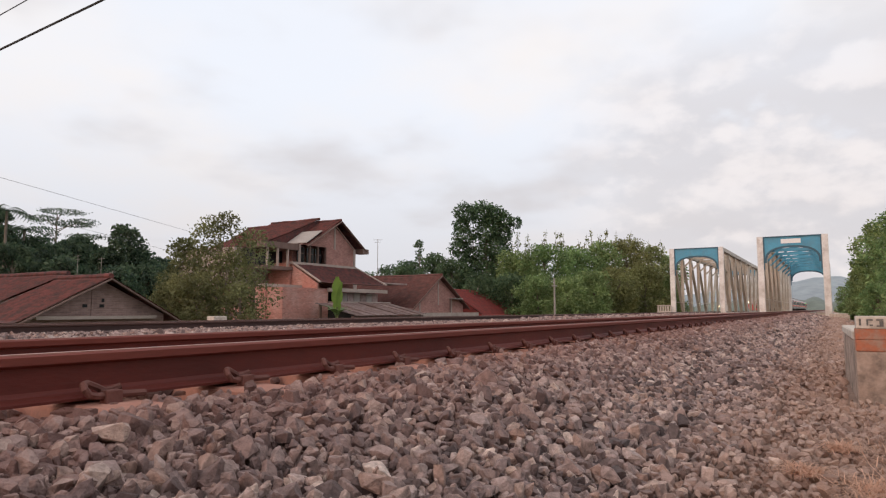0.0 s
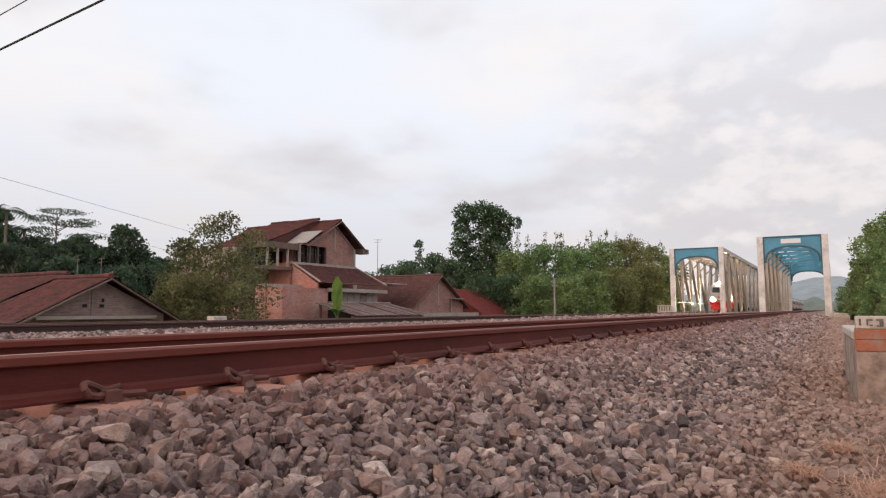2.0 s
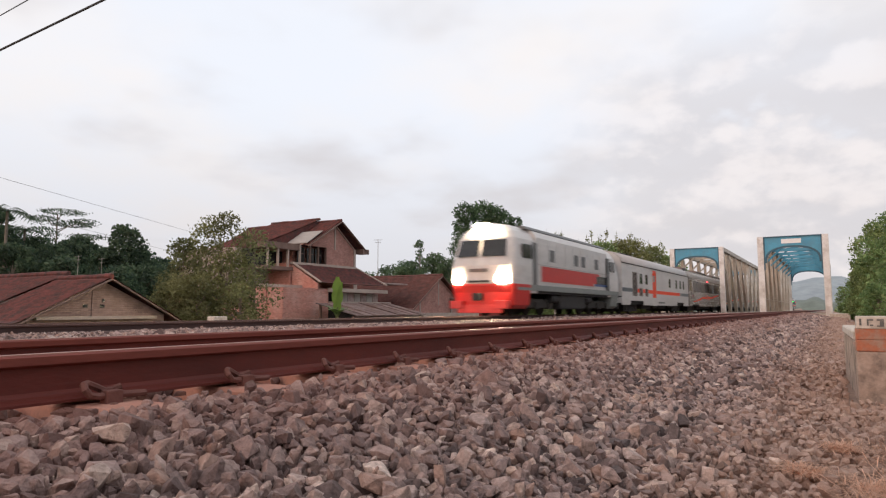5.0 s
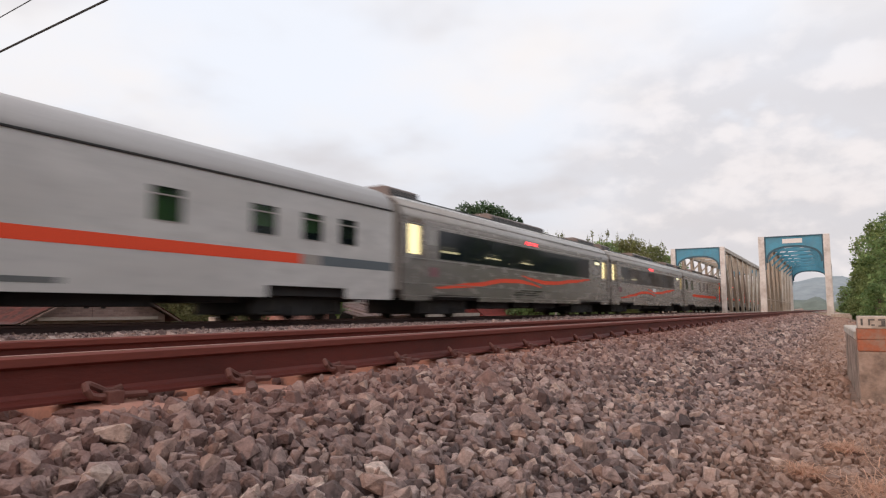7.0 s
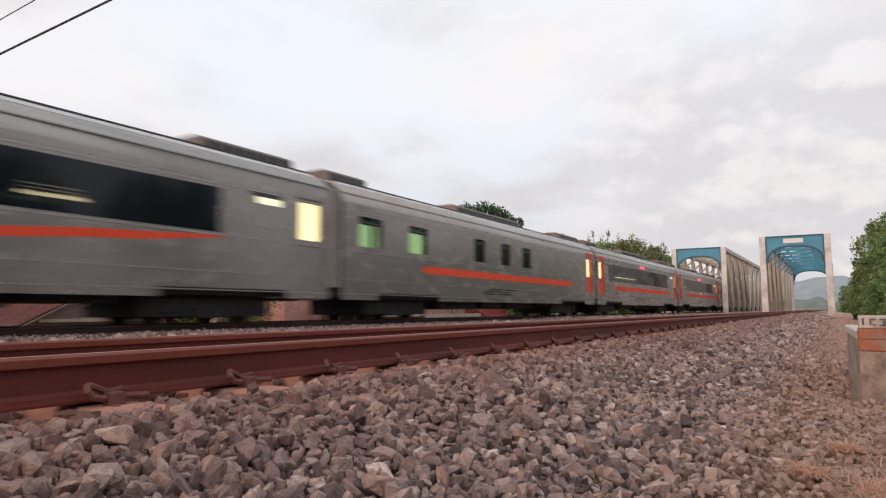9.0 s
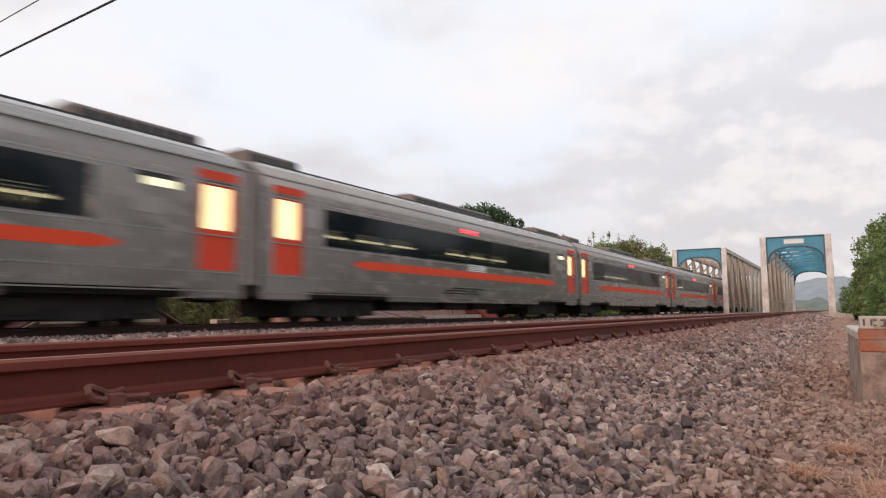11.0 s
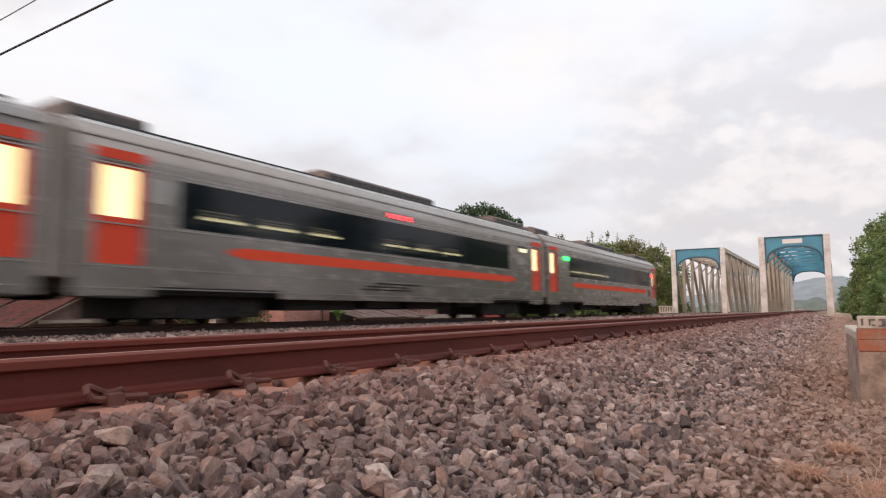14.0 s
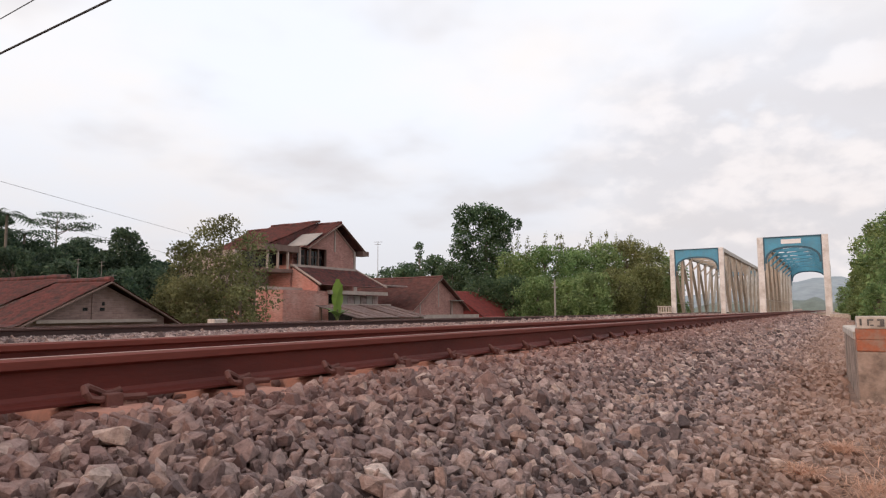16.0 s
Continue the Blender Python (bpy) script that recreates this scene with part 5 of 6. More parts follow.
def tall_house():
    ob = thing("house", "three-storey bare brick house with tile roofs", "house", None, "village houses")
    # lower storeys
    part("lower_wall", boxed(-43, -33.2, 31.9, 43.0, -2.6, 1.75), BRICK, ob, "bare brick lower wall")
    part("middle_wall", boxed(-43, -34.2, 35.2, 42.6, 1.75, 3.6), BRICK, ob)
    part("ledge", boxed(-43, -33.05, 31.8, 35.3, 1.70, 1.90), PALE, ob)
    # upper storey with the gable to the line
    b = bmesh.new()
    prism(b, [(39.0, 3.55), (42.5, 3.55), (42.5, 5.15), (40.0, 6.95), (36.1, 5.0), (39.0, 5.0)], -34.2, -34.0, "x")
    part("gable_wall", b, PINK, ob)
    part("side_wall", boxed(-43, -34.2, 42.3, 42.5, 3.55, 5.1), PINK, ob)
    part("inner_wall", boxed(-43, -34.9, 36.1, 39.1, 3.55, 5.0), PINK, ob)
    part("corner_post", boxed(-34.2, -33.95, 42.32, 42.56, 3.6, 5.1), PALE, ob)
    for y in (36.1, 37.2, 38.1, 39.0):
        part("balcony_post", boxed(-34.2, -34.05, y - 0.06, y + 0.06, 3.6, 5.0), PALE if y < 36.5 else WOOD, ob)
    for y in (36.25, 37.3, 38.2):
        w = part("window", boxed(-34.55, -34.5, y, y + 0.75, 3.7, 4.85), WINDOW_AND_SHADE, ob)
        part("window_frame", boxed(-34.5, -34.45, y, y + 0.75, 4.35, 4.43), WOOD, w)
    part("gable_post", boxed(-34.0, -33.96, 39.85, 40.02, 4.9, 6.8), PALE, ob)
    b = bmesh.new()
    beam(b, (-33.97, 40.0, 6.75), (-33.97, 42.3, 5.1), 0.05, 0.13, up=(1, 0, 0))
    part("gable_brace", b, PALE, ob)
    part("floor_beam", boxed(-34.25, -33.9, 35.2, 42.6, 3.48, 3.66), PALE, ob)
    # main roof, a short slope to the north and a long one to the south
    slope("roof_slope", ob, TILE, (-44, 40.0, 7.2), (-33.4, 40.0, 7.2), (-44, 43.3, 5.0), (-33.4, 43.3, 5.0))
    slope("roof_slope", ob, TILE, (-44, 40.0, 7.2), (-33.4, 40.0, 7.2), (-44, 36.2, 4.95), (-33.4, 36.2, 4.95))
    slope("rear_roof_slope", ob, TILE, (-41, 39.9, 7.42), (-35.6, 39.9, 7.42), (-41, 33.2, 4.72), (-35.6, 33.2, 4.72))
    part("gable_fill", prism(bmesh.new(), [(39.9, 7.36), (33.3, 4.70), (33.3, 4.2), (36.4, 4.9), (39.9, 6.9)], -36.0, -35.7, "x"), TILE, ob)
    ridge_cap(ob, (-44, 40.0, 7.25), (-33.4, 40.0, 7.25), TILE)
    ridge_cap(ob, (-41, 39.9, 7.46), (-35.6, 39.9, 7.46), TILE)
    for y1, z1 in ((43.3, 5.0), (36.2, 4.95)):
        b = bmesh.new()
        beam(b, (-33.36, 40.0, 7.12), (-33.36, y1, z1 - 0.08), 0.05, 0.2, up=(1, 0, 0))
        part("bargeboard", b, WOOD, ob)
    part("eave_box", boxed(-34.2, -33.3, 42.7, 43.5, 4.75, 5.15), WOOD, ob)
    b = prism(bmesh.new(), [(37.9, 6.16), (36.2, 5.10), (36.2, 5.16), (37.9, 6.22)], -35.6, -33.5, "x")
    part("balcony_roof", b, FIBRE, ob, "pale fibre-cement balcony roof sheet")
    part("balcony_wall", boxed(-35.8, -34.1, 32.6, 36.1, 4.55, 5.0), WOOD, ob)
    # a near-black slab stands in for the balcony's deep shade
    part("balcony_recess", boxed(-36.4, -35.9, 32.6, 36.1, 3.2, 4.55), WINDOW_AND_SHADE, ob)
    for y in (32.9, 33.9, 34.9):
        part("balcony_post", boxed(-34.3, -34.15, y, y + 0.12, 3.2, 4.6), PALE, ob)
    part("balcony_floor", boxed(-36.4, -34.0, 32.4, 36.1, 3.0, 3.25), WOOD, ob)
    part("recess_wall", boxed(-42, -36.4, 31.9, 36.1, 1.75, 4.6), PALE, ob)
    # lean-to over the front
    slope("lean_to_roof", ob, TILE, (-34.1, 35.4, 3.55), (-34.1, 42.7, 3.55), (-31.4, 35.4, 2.05), (-31.4, 43.4, 2.05))
    b = bmesh.new()
    prism(b, [(-34.1, 1.6), (-31.6, 1.6), (-31.6, 2.0), (-34.1, 3.45)], 35.3, 35.5)
    part("lean_to_wall", b, BRICK, ob, "bare brick wing wall")
    b = bmesh.new()
    beam(b, (-34.1, 35.38, 3.60), (-31.35, 35.38, 2.10), 0.10, 0.16, up=(0, 1, 0))
    part("verge_board", b, PALE, ob)
    b = bmesh.new()
    beam(b, (-34.1, 42.75, 3.60), (-31.35, 43.4, 2.10), 0.10, 0.16, up=(0, 1, 0))
    part("verge_board", b, PALE, ob)
    part("front_wall", boxed(-33.2, -31.7, 32.0, 36.6, -2.6, 1.65), BRICK, ob, "bare brick front wall with stains")
    part("shop_lintel", boxed(-31.7, -31.4, 36.5, 43.6, 1.45, 1.72), PALE, ob)
    # near-black slab in place of the shade inside the open shop
    part("shop_back", boxed(-33.2, -32.6, 36.6, 43.4, -2.6, 1.45), WINDOW_AND_SHADE, ob)
    for i in range(7):
        part("shutter_board", boxed(-32.2, -32.1, 37.8 + 0.78 * i, 38.5 + 0.78 * i, 0.75, 1.4), FIBRE if i % 2 else TIN, ob)
    part("shop_shelf", boxed(-31.8, -31.3, 36.7, 43.9, 0.60, 0.74), PALE, ob)
    return ob


tall_house()


def tin_shed():
    ob = thing("market_shed", "lean-to shed with overlapping rusty tin sheets", "shed", None, "village houses")
    n = 9
    for i in range(n):
        y = 34.3 + i * 0.95
        b = bmesh.new()
        m = 14
        rows = []
        dz = random.uniform(-0.04, 0.05)
        for k in range(m + 1):
            yy = y + 1.02 * k / m
            c = 0.03 * math.cos(2 * math.pi * k / 2)
            rows.append([b.verts.new((xx, yy, zz + c + dz)) for xx, zz in ((-30.9, 0.62), (-27.2 + random.uniform(-0.02, 0.02), -0.25))])
        for p, q in zip(rows, rows[1:]):
            b.faces.new((p[0], p[1], q[1], q[0]))
        bmesh.ops.solidify(b, geom=list(b.faces), thickness=0.012)
        part("tin_sheet", b, TIN, ob)
    for y in (34.6, 38.5, 42.4):
        part("post", boxed(-27.6, -27.45, y, y + 0.15, -2.5, -0.25), WOOD, ob)
        part("post", boxed(-30.8, -30.65, y, y + 0.15, -2.5, 0.55), WOOD, ob)
    part("purlin", boxed(-27.65, -27.45, 34.3, 42.9, -0.42, -0.3), WOOD, ob)
    return ob


tin_shed()
h2 = gable_house("plastered house with a clay tile gable roof", -32.0, -42.0, 48.2, 57.4, -2.6, 0.55, 52.6, 3.35, TILE_DUSTY, PINK)
for y in (49.3, 55.0):
    part("gable_stud", boxed(-32.0, -31.96, y, y + 0.16, -0.5, 1.1), PALE, h2)
part("canopy", boxed(-32.0, -31.3, 54.6, 56.2, 1.15, 1.22), FIBRE, h2)
part("drain_pipe", rod(bmesh.new(), (-31.8, 54.5, -1.0), (-31.8, 54.5, 1.2), 0.05), WOOD, h2)
part("sill_beam", boxed(-32.0, -31.8, 48.4, 57.2, -0.45, -0.25), PALE, h2)
part("low_wall", boxed(-31.0, -30.8, 46.5, 58.5, -2.6, -0.15), PALE, h2)
part("side_lean_to", boxed(-36, -32.5, 44.3, 48.1, 2.3, 2.42), TIN, h2)
part("chimney_pot", boxed(-40, -39.6, 49.4, 49.9, 2.0, 3.9), PALE, h2)


def hip_house():
    ob = thing("house", "house with a bright red clay tile hip roof", "house", None, "village houses")
    slope("roof_slope", ob, TILE_NEW, (-36, 61.5, 2.25), (-36, 68.0, 2.25), (-31, 60.0, -0.55), (-31, 75.0, -0.55), pitch=0.30, course=0.34, wave=0.05)
    slope("roof_slope", ob, TILE_NEW, (-36, 61.5, 2.25), (-36, 68.0, 2.25), (-41, 60.0, -0.55), (-41, 75.0, -0.55), pitch=0.30, course=0.34, wave=0.05)
    slope("roof_slope", ob, TILE_NEW, (-36.1, 68.0, 2.25), (-35.9, 68.0, 2.25), (-41, 75.0, -0.55), (-31, 75.0, -0.55), pitch=0.30, course=0.34, wave=0.05)
    slope("roof_slope", ob, TILE_NEW, (-36.1, 61.5, 2.25), (-35.9, 61.5, 2.25), (-41, 60.0, -0.55), (-31, 60.0, -0.55), pitch=0.30, course=0.34, wave=0.05)
    ridge_cap(ob, (-36, 61.5, 2.3), (-36, 68.0, 2.3), TILE_NEW)
    ridge_cap(ob, (-36, 68.0, 2.3), (-31, 75.0, -0.5), TILE_NEW)
    part("wall", boxed(-40, -32, 61, 74, -3, -0.7), PALE, ob)
    b = bmesh.new()
    for a in (0, 70, 140):
        rod(b, (-36, 68, 2.3), (-36 + 0.3 * math.cos(a), 68 + 0.5 * math.sin(a), 2.9), 0.04)
    part("roof_finial", b, PALE, ob)
    return ob


hip_house()


# ---- trees ----
def leaves(blobs, count, size, seed, droop=0.0):
    """Small bent leaf quads through a set of clumps (x, y, z, rx, rz), denser at their rims."""
    rng = np.random.default_rng(seed)
    w = np.array([b[3] ** 2 * b[4] for b in blobs]) ** 0.8
    idx = rng.choice(len(blobs), count, p=w / w.sum())
    B = np.array(blobs, float)[idx]
    d = rng.normal(size=(count, 3))
    d /= np.linalg.norm(d, axis=1)[:, None]
    r = rng.uniform(0.25, 1.0, count) ** 0.45 * (1 + 0.12 * rng.normal(size=count))
    c = B[:, :3] + d * r[:, None] * B[:, [3, 3, 4]]
    a = rng.normal(size=(count, 3)) + d * 0.6
    a /= np.linalg.norm(a, axis=1)[:, None]
    a[:, 2] -= droop
    n = rng.normal(size=(count, 3)) + np.array([0, 0, 0.7])
    t = np.cross(a, n)
    t /= np.linalg.norm(t, axis=1)[:, None] + 1e-9
    s = size * rng.uniform(0.55, 1.35, count)[:, None]
    mid = np.cross(t, a) * s * 0.18
    v = np.stack([c - a * s * 0.5, c + t * s * 0.32 + mid, c + a * s * 0.55, c - t * s * 0.32 + mid], 1).reshape(-1, 3)
    f = np.arange(count * 4).reshape(-1, 4)
    return v.tolist(), f.tolist()


def tree(label, x, y, top, width, leaf, count, size, seed, base=-2.4, low=0.25, lumps=16, narrow=False, trunk_r=0.16, category="tree", lobes=()):
    """A tapered trunk with limbs that reach into a crown of leafy clumps."""
    rng = random.Random(seed)
    ob = thing("tree" if category == "tree" else "bush", label, category)
    h = top - base
    blobs, tips = [], []
    for i in range(lumps):
        u = (i + 0.5) / lumps
        z = base + h * (low + (0.97 - low) * u)
        shape = (1.0 - 0.25 * abs(u - 0.55)) if narrow else math.sin(math.pi * (0.22 + 0.70 * u)) ** 0.8
        a = i * 2.4 + rng.uniform(-0.5, 0.5)
        rad = width * shape * (rng.uniform(0.35, 0.62) if narrow else rng.uniform(0.30, 0.75))
        r = width * rng.uniform(0.30, 0.46) * (0.8 if u > 0.85 else 1)
        rz = min(r * rng.uniform(0.65, 0.95), h * 0.22)
        cz = min(z, top - rz * 0.95)
        blobs.append((x + rad * math.cos(a), y + rad * math.sin(a), cz, r, rz))
        tips.append((x + rad * 0.8 * math.cos(a), y + rad * 0.8 * math.sin(a), cz))
    blobs.append((x, y, top - width * 0.28, width * 0.35, width * 0.28))
    if lobes:
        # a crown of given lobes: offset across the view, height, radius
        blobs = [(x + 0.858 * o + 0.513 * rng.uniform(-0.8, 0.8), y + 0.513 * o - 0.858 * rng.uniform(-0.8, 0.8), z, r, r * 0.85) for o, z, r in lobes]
        tips = [b[:3] for b in blobs]
    b = bmesh.new()
    knee = base + h * 0.45
    rod(b, (x, y, base - 0.3), (x + 0.1, y, knee), trunk_r, trunk_r * 0.65)
    rod(b, (x + 0.1, y, knee), (x, y, base + h * 0.85), trunk_r * 0.65, trunk_r * 0.15)
    for i, t in enumerate(tips):
        k = min(0.9, 0.3 + 0.55 * i / len(tips))
        rod(b, (x + 0.05, y, base + h * k * 0.85), t, trunk_r * 0.34, trunk_r * 0.06, seg=5)
    part("trunk", b, BARK, ob)
    v, f = leaves(blobs, count, size, seed)
    mesh_of("crown", v, f, leaf, ob)
    return ob


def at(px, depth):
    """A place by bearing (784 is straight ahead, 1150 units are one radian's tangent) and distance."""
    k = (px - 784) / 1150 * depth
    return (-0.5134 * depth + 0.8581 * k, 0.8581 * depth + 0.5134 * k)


CLIMBER_LOBES = ((-2.3, 12.9, 1.7), (-0.4, 13.0, 1.9), (1.0, 12.7, 1.6), (2.6, 12.0, 1.5), (3.5, 11.7, 0.9), (-3.2, 11.4, 1.2), (-2.7, 9.7, 1.6), (1.9, 10.2, 1.6), (-0.3, 10.4, 2.0), (-3.1, 8.0, 1.5),
                 (1.6, 8.0, 1.8), (-0.9, 7.4, 1.8), (-2.4, 5.9, 1.7), (2.2, 5.7, 1.8), (0.2, 5.0, 1.9), (-2.6, 3.8, 1.8), (3.3, 3.2, 1.7), (1.0, 2.9, 2.0), (4.6, 2.0, 1.7), (-1.0, 1.6, 2.2), (2.4, 1.0, 2.2))


def grove():
    rows = [
        # bearing, distance, top, half width, leaf, count, size
        ("dark leafy tree behind the houses", -15, 58, 9.5, 3.0, LEAF_DEEP, 4200, 0.4),
        ("dark leafy tree behind the houses", 40, 60, 6.7, 3.4, LEAF_DEEP, 4200, 0.4),
        ("dark leafy tree behind the houses", 85, 55, 5.7, 3.0, LEAF_DEEP, 3600, 0.36),
        ("dark leafy tree behind the houses", 140, 64, 7.5, 3.0, LEAF_DEEP, 4200, 0.4),
        ("dark leafy tree behind the houses", 180, 56, 5.3, 2.6, LEAF_DEEP, 3400, 0.36),
        ("dark leafy tree behind the houses", 215, 58, 7.8, 2.6, LEAF_DEEP, 4800, 0.36),
        ("dark leafy tree behind the houses", 250, 62, 6.1, 2.6, LEAF_DEEP, 3400, 0.38),
        ("dark leafy tree behind the houses", 255, 54, 3.9, 3.0, LEAF_DEEP, 3400, 0.36),
        ("dark leafy tree behind the houses", 305, 58, 4.3, 3.0, LEAF_DEEP, 3400, 0.36),
        ("dark leafy tree behind the houses", 68, 61, 7.1, 3.4, LEAF_DEEP, 3800, 0.38),
        ("dark leafy tree behind the houses", 118, 62, 6.9, 3.2, LEAF_DEEP, 3800, 0.38),
        ("dark leafy tree behind the houses", 160, 66, 6.7, 3.2, LEAF_DEEP, 3800, 0.38),
        ("dark leafy tree behind the houses", 5, 66, 8.7, 3.4, LEAF_DEEP, 3800, 0.38),
        ("dark leafy tree behind the houses", 205, 50, 3.5, 2.6, LEAF_DEEP, 3000, 0.34),
        ("dark leafy tree behind the houses", 20, 52, 5.5, 3.0, LEAF_DEEP, 3400, 0.36),
        ("dark leafy tree behind the houses", 280, 66, 5.5, 2.6, LEAF_DEEP, 3000, 0.4),
        ("dark leafy tree behind the houses", 110, 48, 4.1, 2.2, LEAF_DEEP, 2400, 0.34),
        ("tall dense tree wrapped in climbers", 860, 86, 14.5, 6.2, LEAF_DARK, 15000, 0.42),
        ("dense green tree beside the river", 742, 96, 10.4, 1.8, LEAF_DARK, 1300, 0.4),
        ("dim green tree beyond the houses", 652, 118, 7.0, 4.6, LEAF_DARK, 3200, 0.42),
        ("dim green tree beyond the houses", 690, 106, 7.4, 4.4, LEAF_DARK, 3400, 0.42),
        ("dim green tree beyond the houses", 722, 98, 7.6, 3.8, LEAF_DARK, 3400, 0.42),
        ("dense green tree beside the river", 715, 86, 6.0, 3.2, LEAF_DARK, 3600, 0.4),
        ("dense green tree beside the river", 770, 90, 8.0, 3.6, LEAF_DARK, 5200, 0.4),
        ("dense green tree beside the river", 800, 84, 6.8, 3.4, LEAF_DARK, 4400, 0.38),
        ("dense green tree beside the river", 915, 82, 7.6, 4.2, LEAF_MID, 6200, 0.38),
        ("dense green tree beside the river", 965, 80, 8.2, 4.2, LEAF_MID, 6600, 0.38),
        ("dense green tree beside the river", 1015, 84, 8.4, 4.4, LEAF_MID, 6600, 0.38),
        ("dense green tree beside the river", 1065, 86, 9.2, 4.4, LEAF_MID, 6600, 0.38),
        ("dense green tree beside the river", 1110, 88, 9.8, 4.6, LEAF_LIGHT, 6600, 0.38),
        ("dense green tree beside the river", 1155, 90, 9.0, 4.2, LEAF_LIGHT, 5600, 0.38),
        ("dense green tree beside the river", 1185, 92, 7.8, 3.2, LEAF_MID, 3600, 0.38),
        ("dense green tree beside the river", 905, 76, 4.4, 3.8, LEAF_DARK, 4200, 0.36),
        ("dense green tree beside the river", 950, 72, 4.0, 3.4, LEAF_MID, 4200, 0.34),
        ("dense green tree beside the river", 1000, 70, 3.6, 3.2, LEAF_MID, 4200, 0.34),
        ("dense green tree beside the river", 1050, 72, 4.4, 3.4, LEAF_MID, 4400, 0.34),
        ("dense green tree beside the river", 1095, 76, 5.2, 3.6, LEAF_LIGHT, 4800, 0.34),
        ("dense green tree beside the river", 1140, 80, 5.8, 3.6, LEAF_LIGHT, 4800, 0.34),
        ("dense green tree beside the river", 1178, 84, 4.6, 3.0, LEAF_MID, 3400, 0.34),
        ("dense green tree beside the river", 850, 78, 4.6, 3.6, LEAF_DARK, 3800, 0.36),
        ("leafy tree beside the line", 1558, 46, 6.4, 2.2, LEAF_MID, 6500, 0.26),
        ("leafy tree beside the line", 1528, 50, 4.2, 1.6, LEAF_MID, 4200, 0.26),
        ("leafy tree beside the line", 1600, 40, 6.4, 2.6, LEAF_MID, 4600, 0.26),
        ("leafy tree beside the line", 1493, 150, 5.5, 3.0, LEAF_MID, 2400, 0.4),
        ("leafy tree beside the line", 1512, 56, 2.4, 1.2, LEAF_MID, 2400, 0.26),
        ("leafy tree beside the line", 1575, 58, 5.4, 2.6, LEAF_MID, 3400, 0.3),
        ("leafy tree beside the line", 1550, 36, 1.6, 1.3, LEAF_MID, 2600, 0.2),
        ("leafy tree beside the line", 1600, 30, 1.6, 1.5, LEAF_MID, 2600, 0.2),
    ]
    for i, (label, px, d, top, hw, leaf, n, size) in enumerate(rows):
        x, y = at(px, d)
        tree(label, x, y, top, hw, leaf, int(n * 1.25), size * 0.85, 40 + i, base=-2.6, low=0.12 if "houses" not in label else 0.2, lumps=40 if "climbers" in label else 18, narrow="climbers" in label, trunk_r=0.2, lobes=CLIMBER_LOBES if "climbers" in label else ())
    # thin-leaved trees before the tall house
    for px, d, top, hw, n, leaf in ((388, 35, 5.4, 2.2, 2100, LEAF_SPARSE), (322, 37, 4.2, 1.9, 2400, LEAF_SPARSE), (448, 36, 4.7, 1.9, 1000, LEAF_SPARSE), (400, 34, 3.2, 2.0, 1200, LEAF_SPARSE), (350, 33, 2.0, 2.2, 2600, LEAF_SPARSE), (425, 31.5, 1.5, 1.2, 800, LEAF_SPARSE), (300, 34, 1.6, 1.6, 1700, LEAF_SPARSE)):
        x, y = at(px, d)
        tree("sparse light-leaved tree with thin grey branches", x, y, top, hw, leaf, int(n * 1.7), 0.165, 90 + px, low=0.30, lumps=14, trunk_r=0.11)


grove()


# unseen trees added across the path, to darken what the coaches reflect
def reflected_trees():
    rng = random.Random(77)
    for i in range(36):
        y = -52 + 6.0 * i + rng.uniform(-2.0, 2.0)
        x = rng.uniform(27, 37)
        tree("dark leafy tree added out of view for the coaches' reflections", x, y, rng.uniform(9.5, 15.5), rng.uniform(4.2, 5.8), LEAF_DARK if rng.random() < 0.6 else LEAF_MID, 1700, 0.85, 500 + i, base=-3.0, low=0.10, lumps=14)


reflected_trees()


def banana_plant():
    x0, y0 = at(597, 41.5)
    ob = thing("banana_plant", "young banana plant with one broad upright yellow-green leaf", "banana plant", pose(x0, y0, 0))
    part("stem", rod(bmesh.new(), (0, 0, -2.5), (0, 0, 0.3), 0.13, 0.08), LEAF_LIGHT, ob)
    for lean, turn, length, wide in ((0.10, -0.88, 2.5, 0.36), (0.20, -0.2, 2.3, 0.20), (0.75, 3.4, 1.5, 0.30), (0.9, 0.2, 1.1, 0.24), (0.8, 1.6, 1.3, 0.26), (0.85, 4.9, 1.2, 0.26)):
        verts, faces = [], []
        n = 12
        for i in range(n + 1):
            u = i / n
            out = lean * length * u ** 1.4
            z = (-0.1 if lean < 0.5 else -0.3) + length * (u - lean * 0.75 * u * u)
            w = wide * math.sin(math.pi * min(1, 0.06 + 0.9 * u)) ** 0.6 * (0.78 if i % 4 == 3 else 1.0)
            for k, fold in ((-1, 0.10), (0, 0.0), (1, 0.10)):
                verts.append((out * math.cos(turn) - k * w * math.sin(turn), out * math.sin(turn) + k * w * math.cos(turn), z + fold * w))
        for i in range(n):
            for k in range(2):
                a = 3 * i + k
                faces.append((a, a + 1, a + 4, a + 3))
        lf = mesh_of("leaf", verts, faces, LEAF_BANANA if lean < 0.5 else LEAF_MID, ob)
        lf.modifiers.new("thickness", "SOLIDIFY").thickness = 0.01
    return ob


banana_plant()


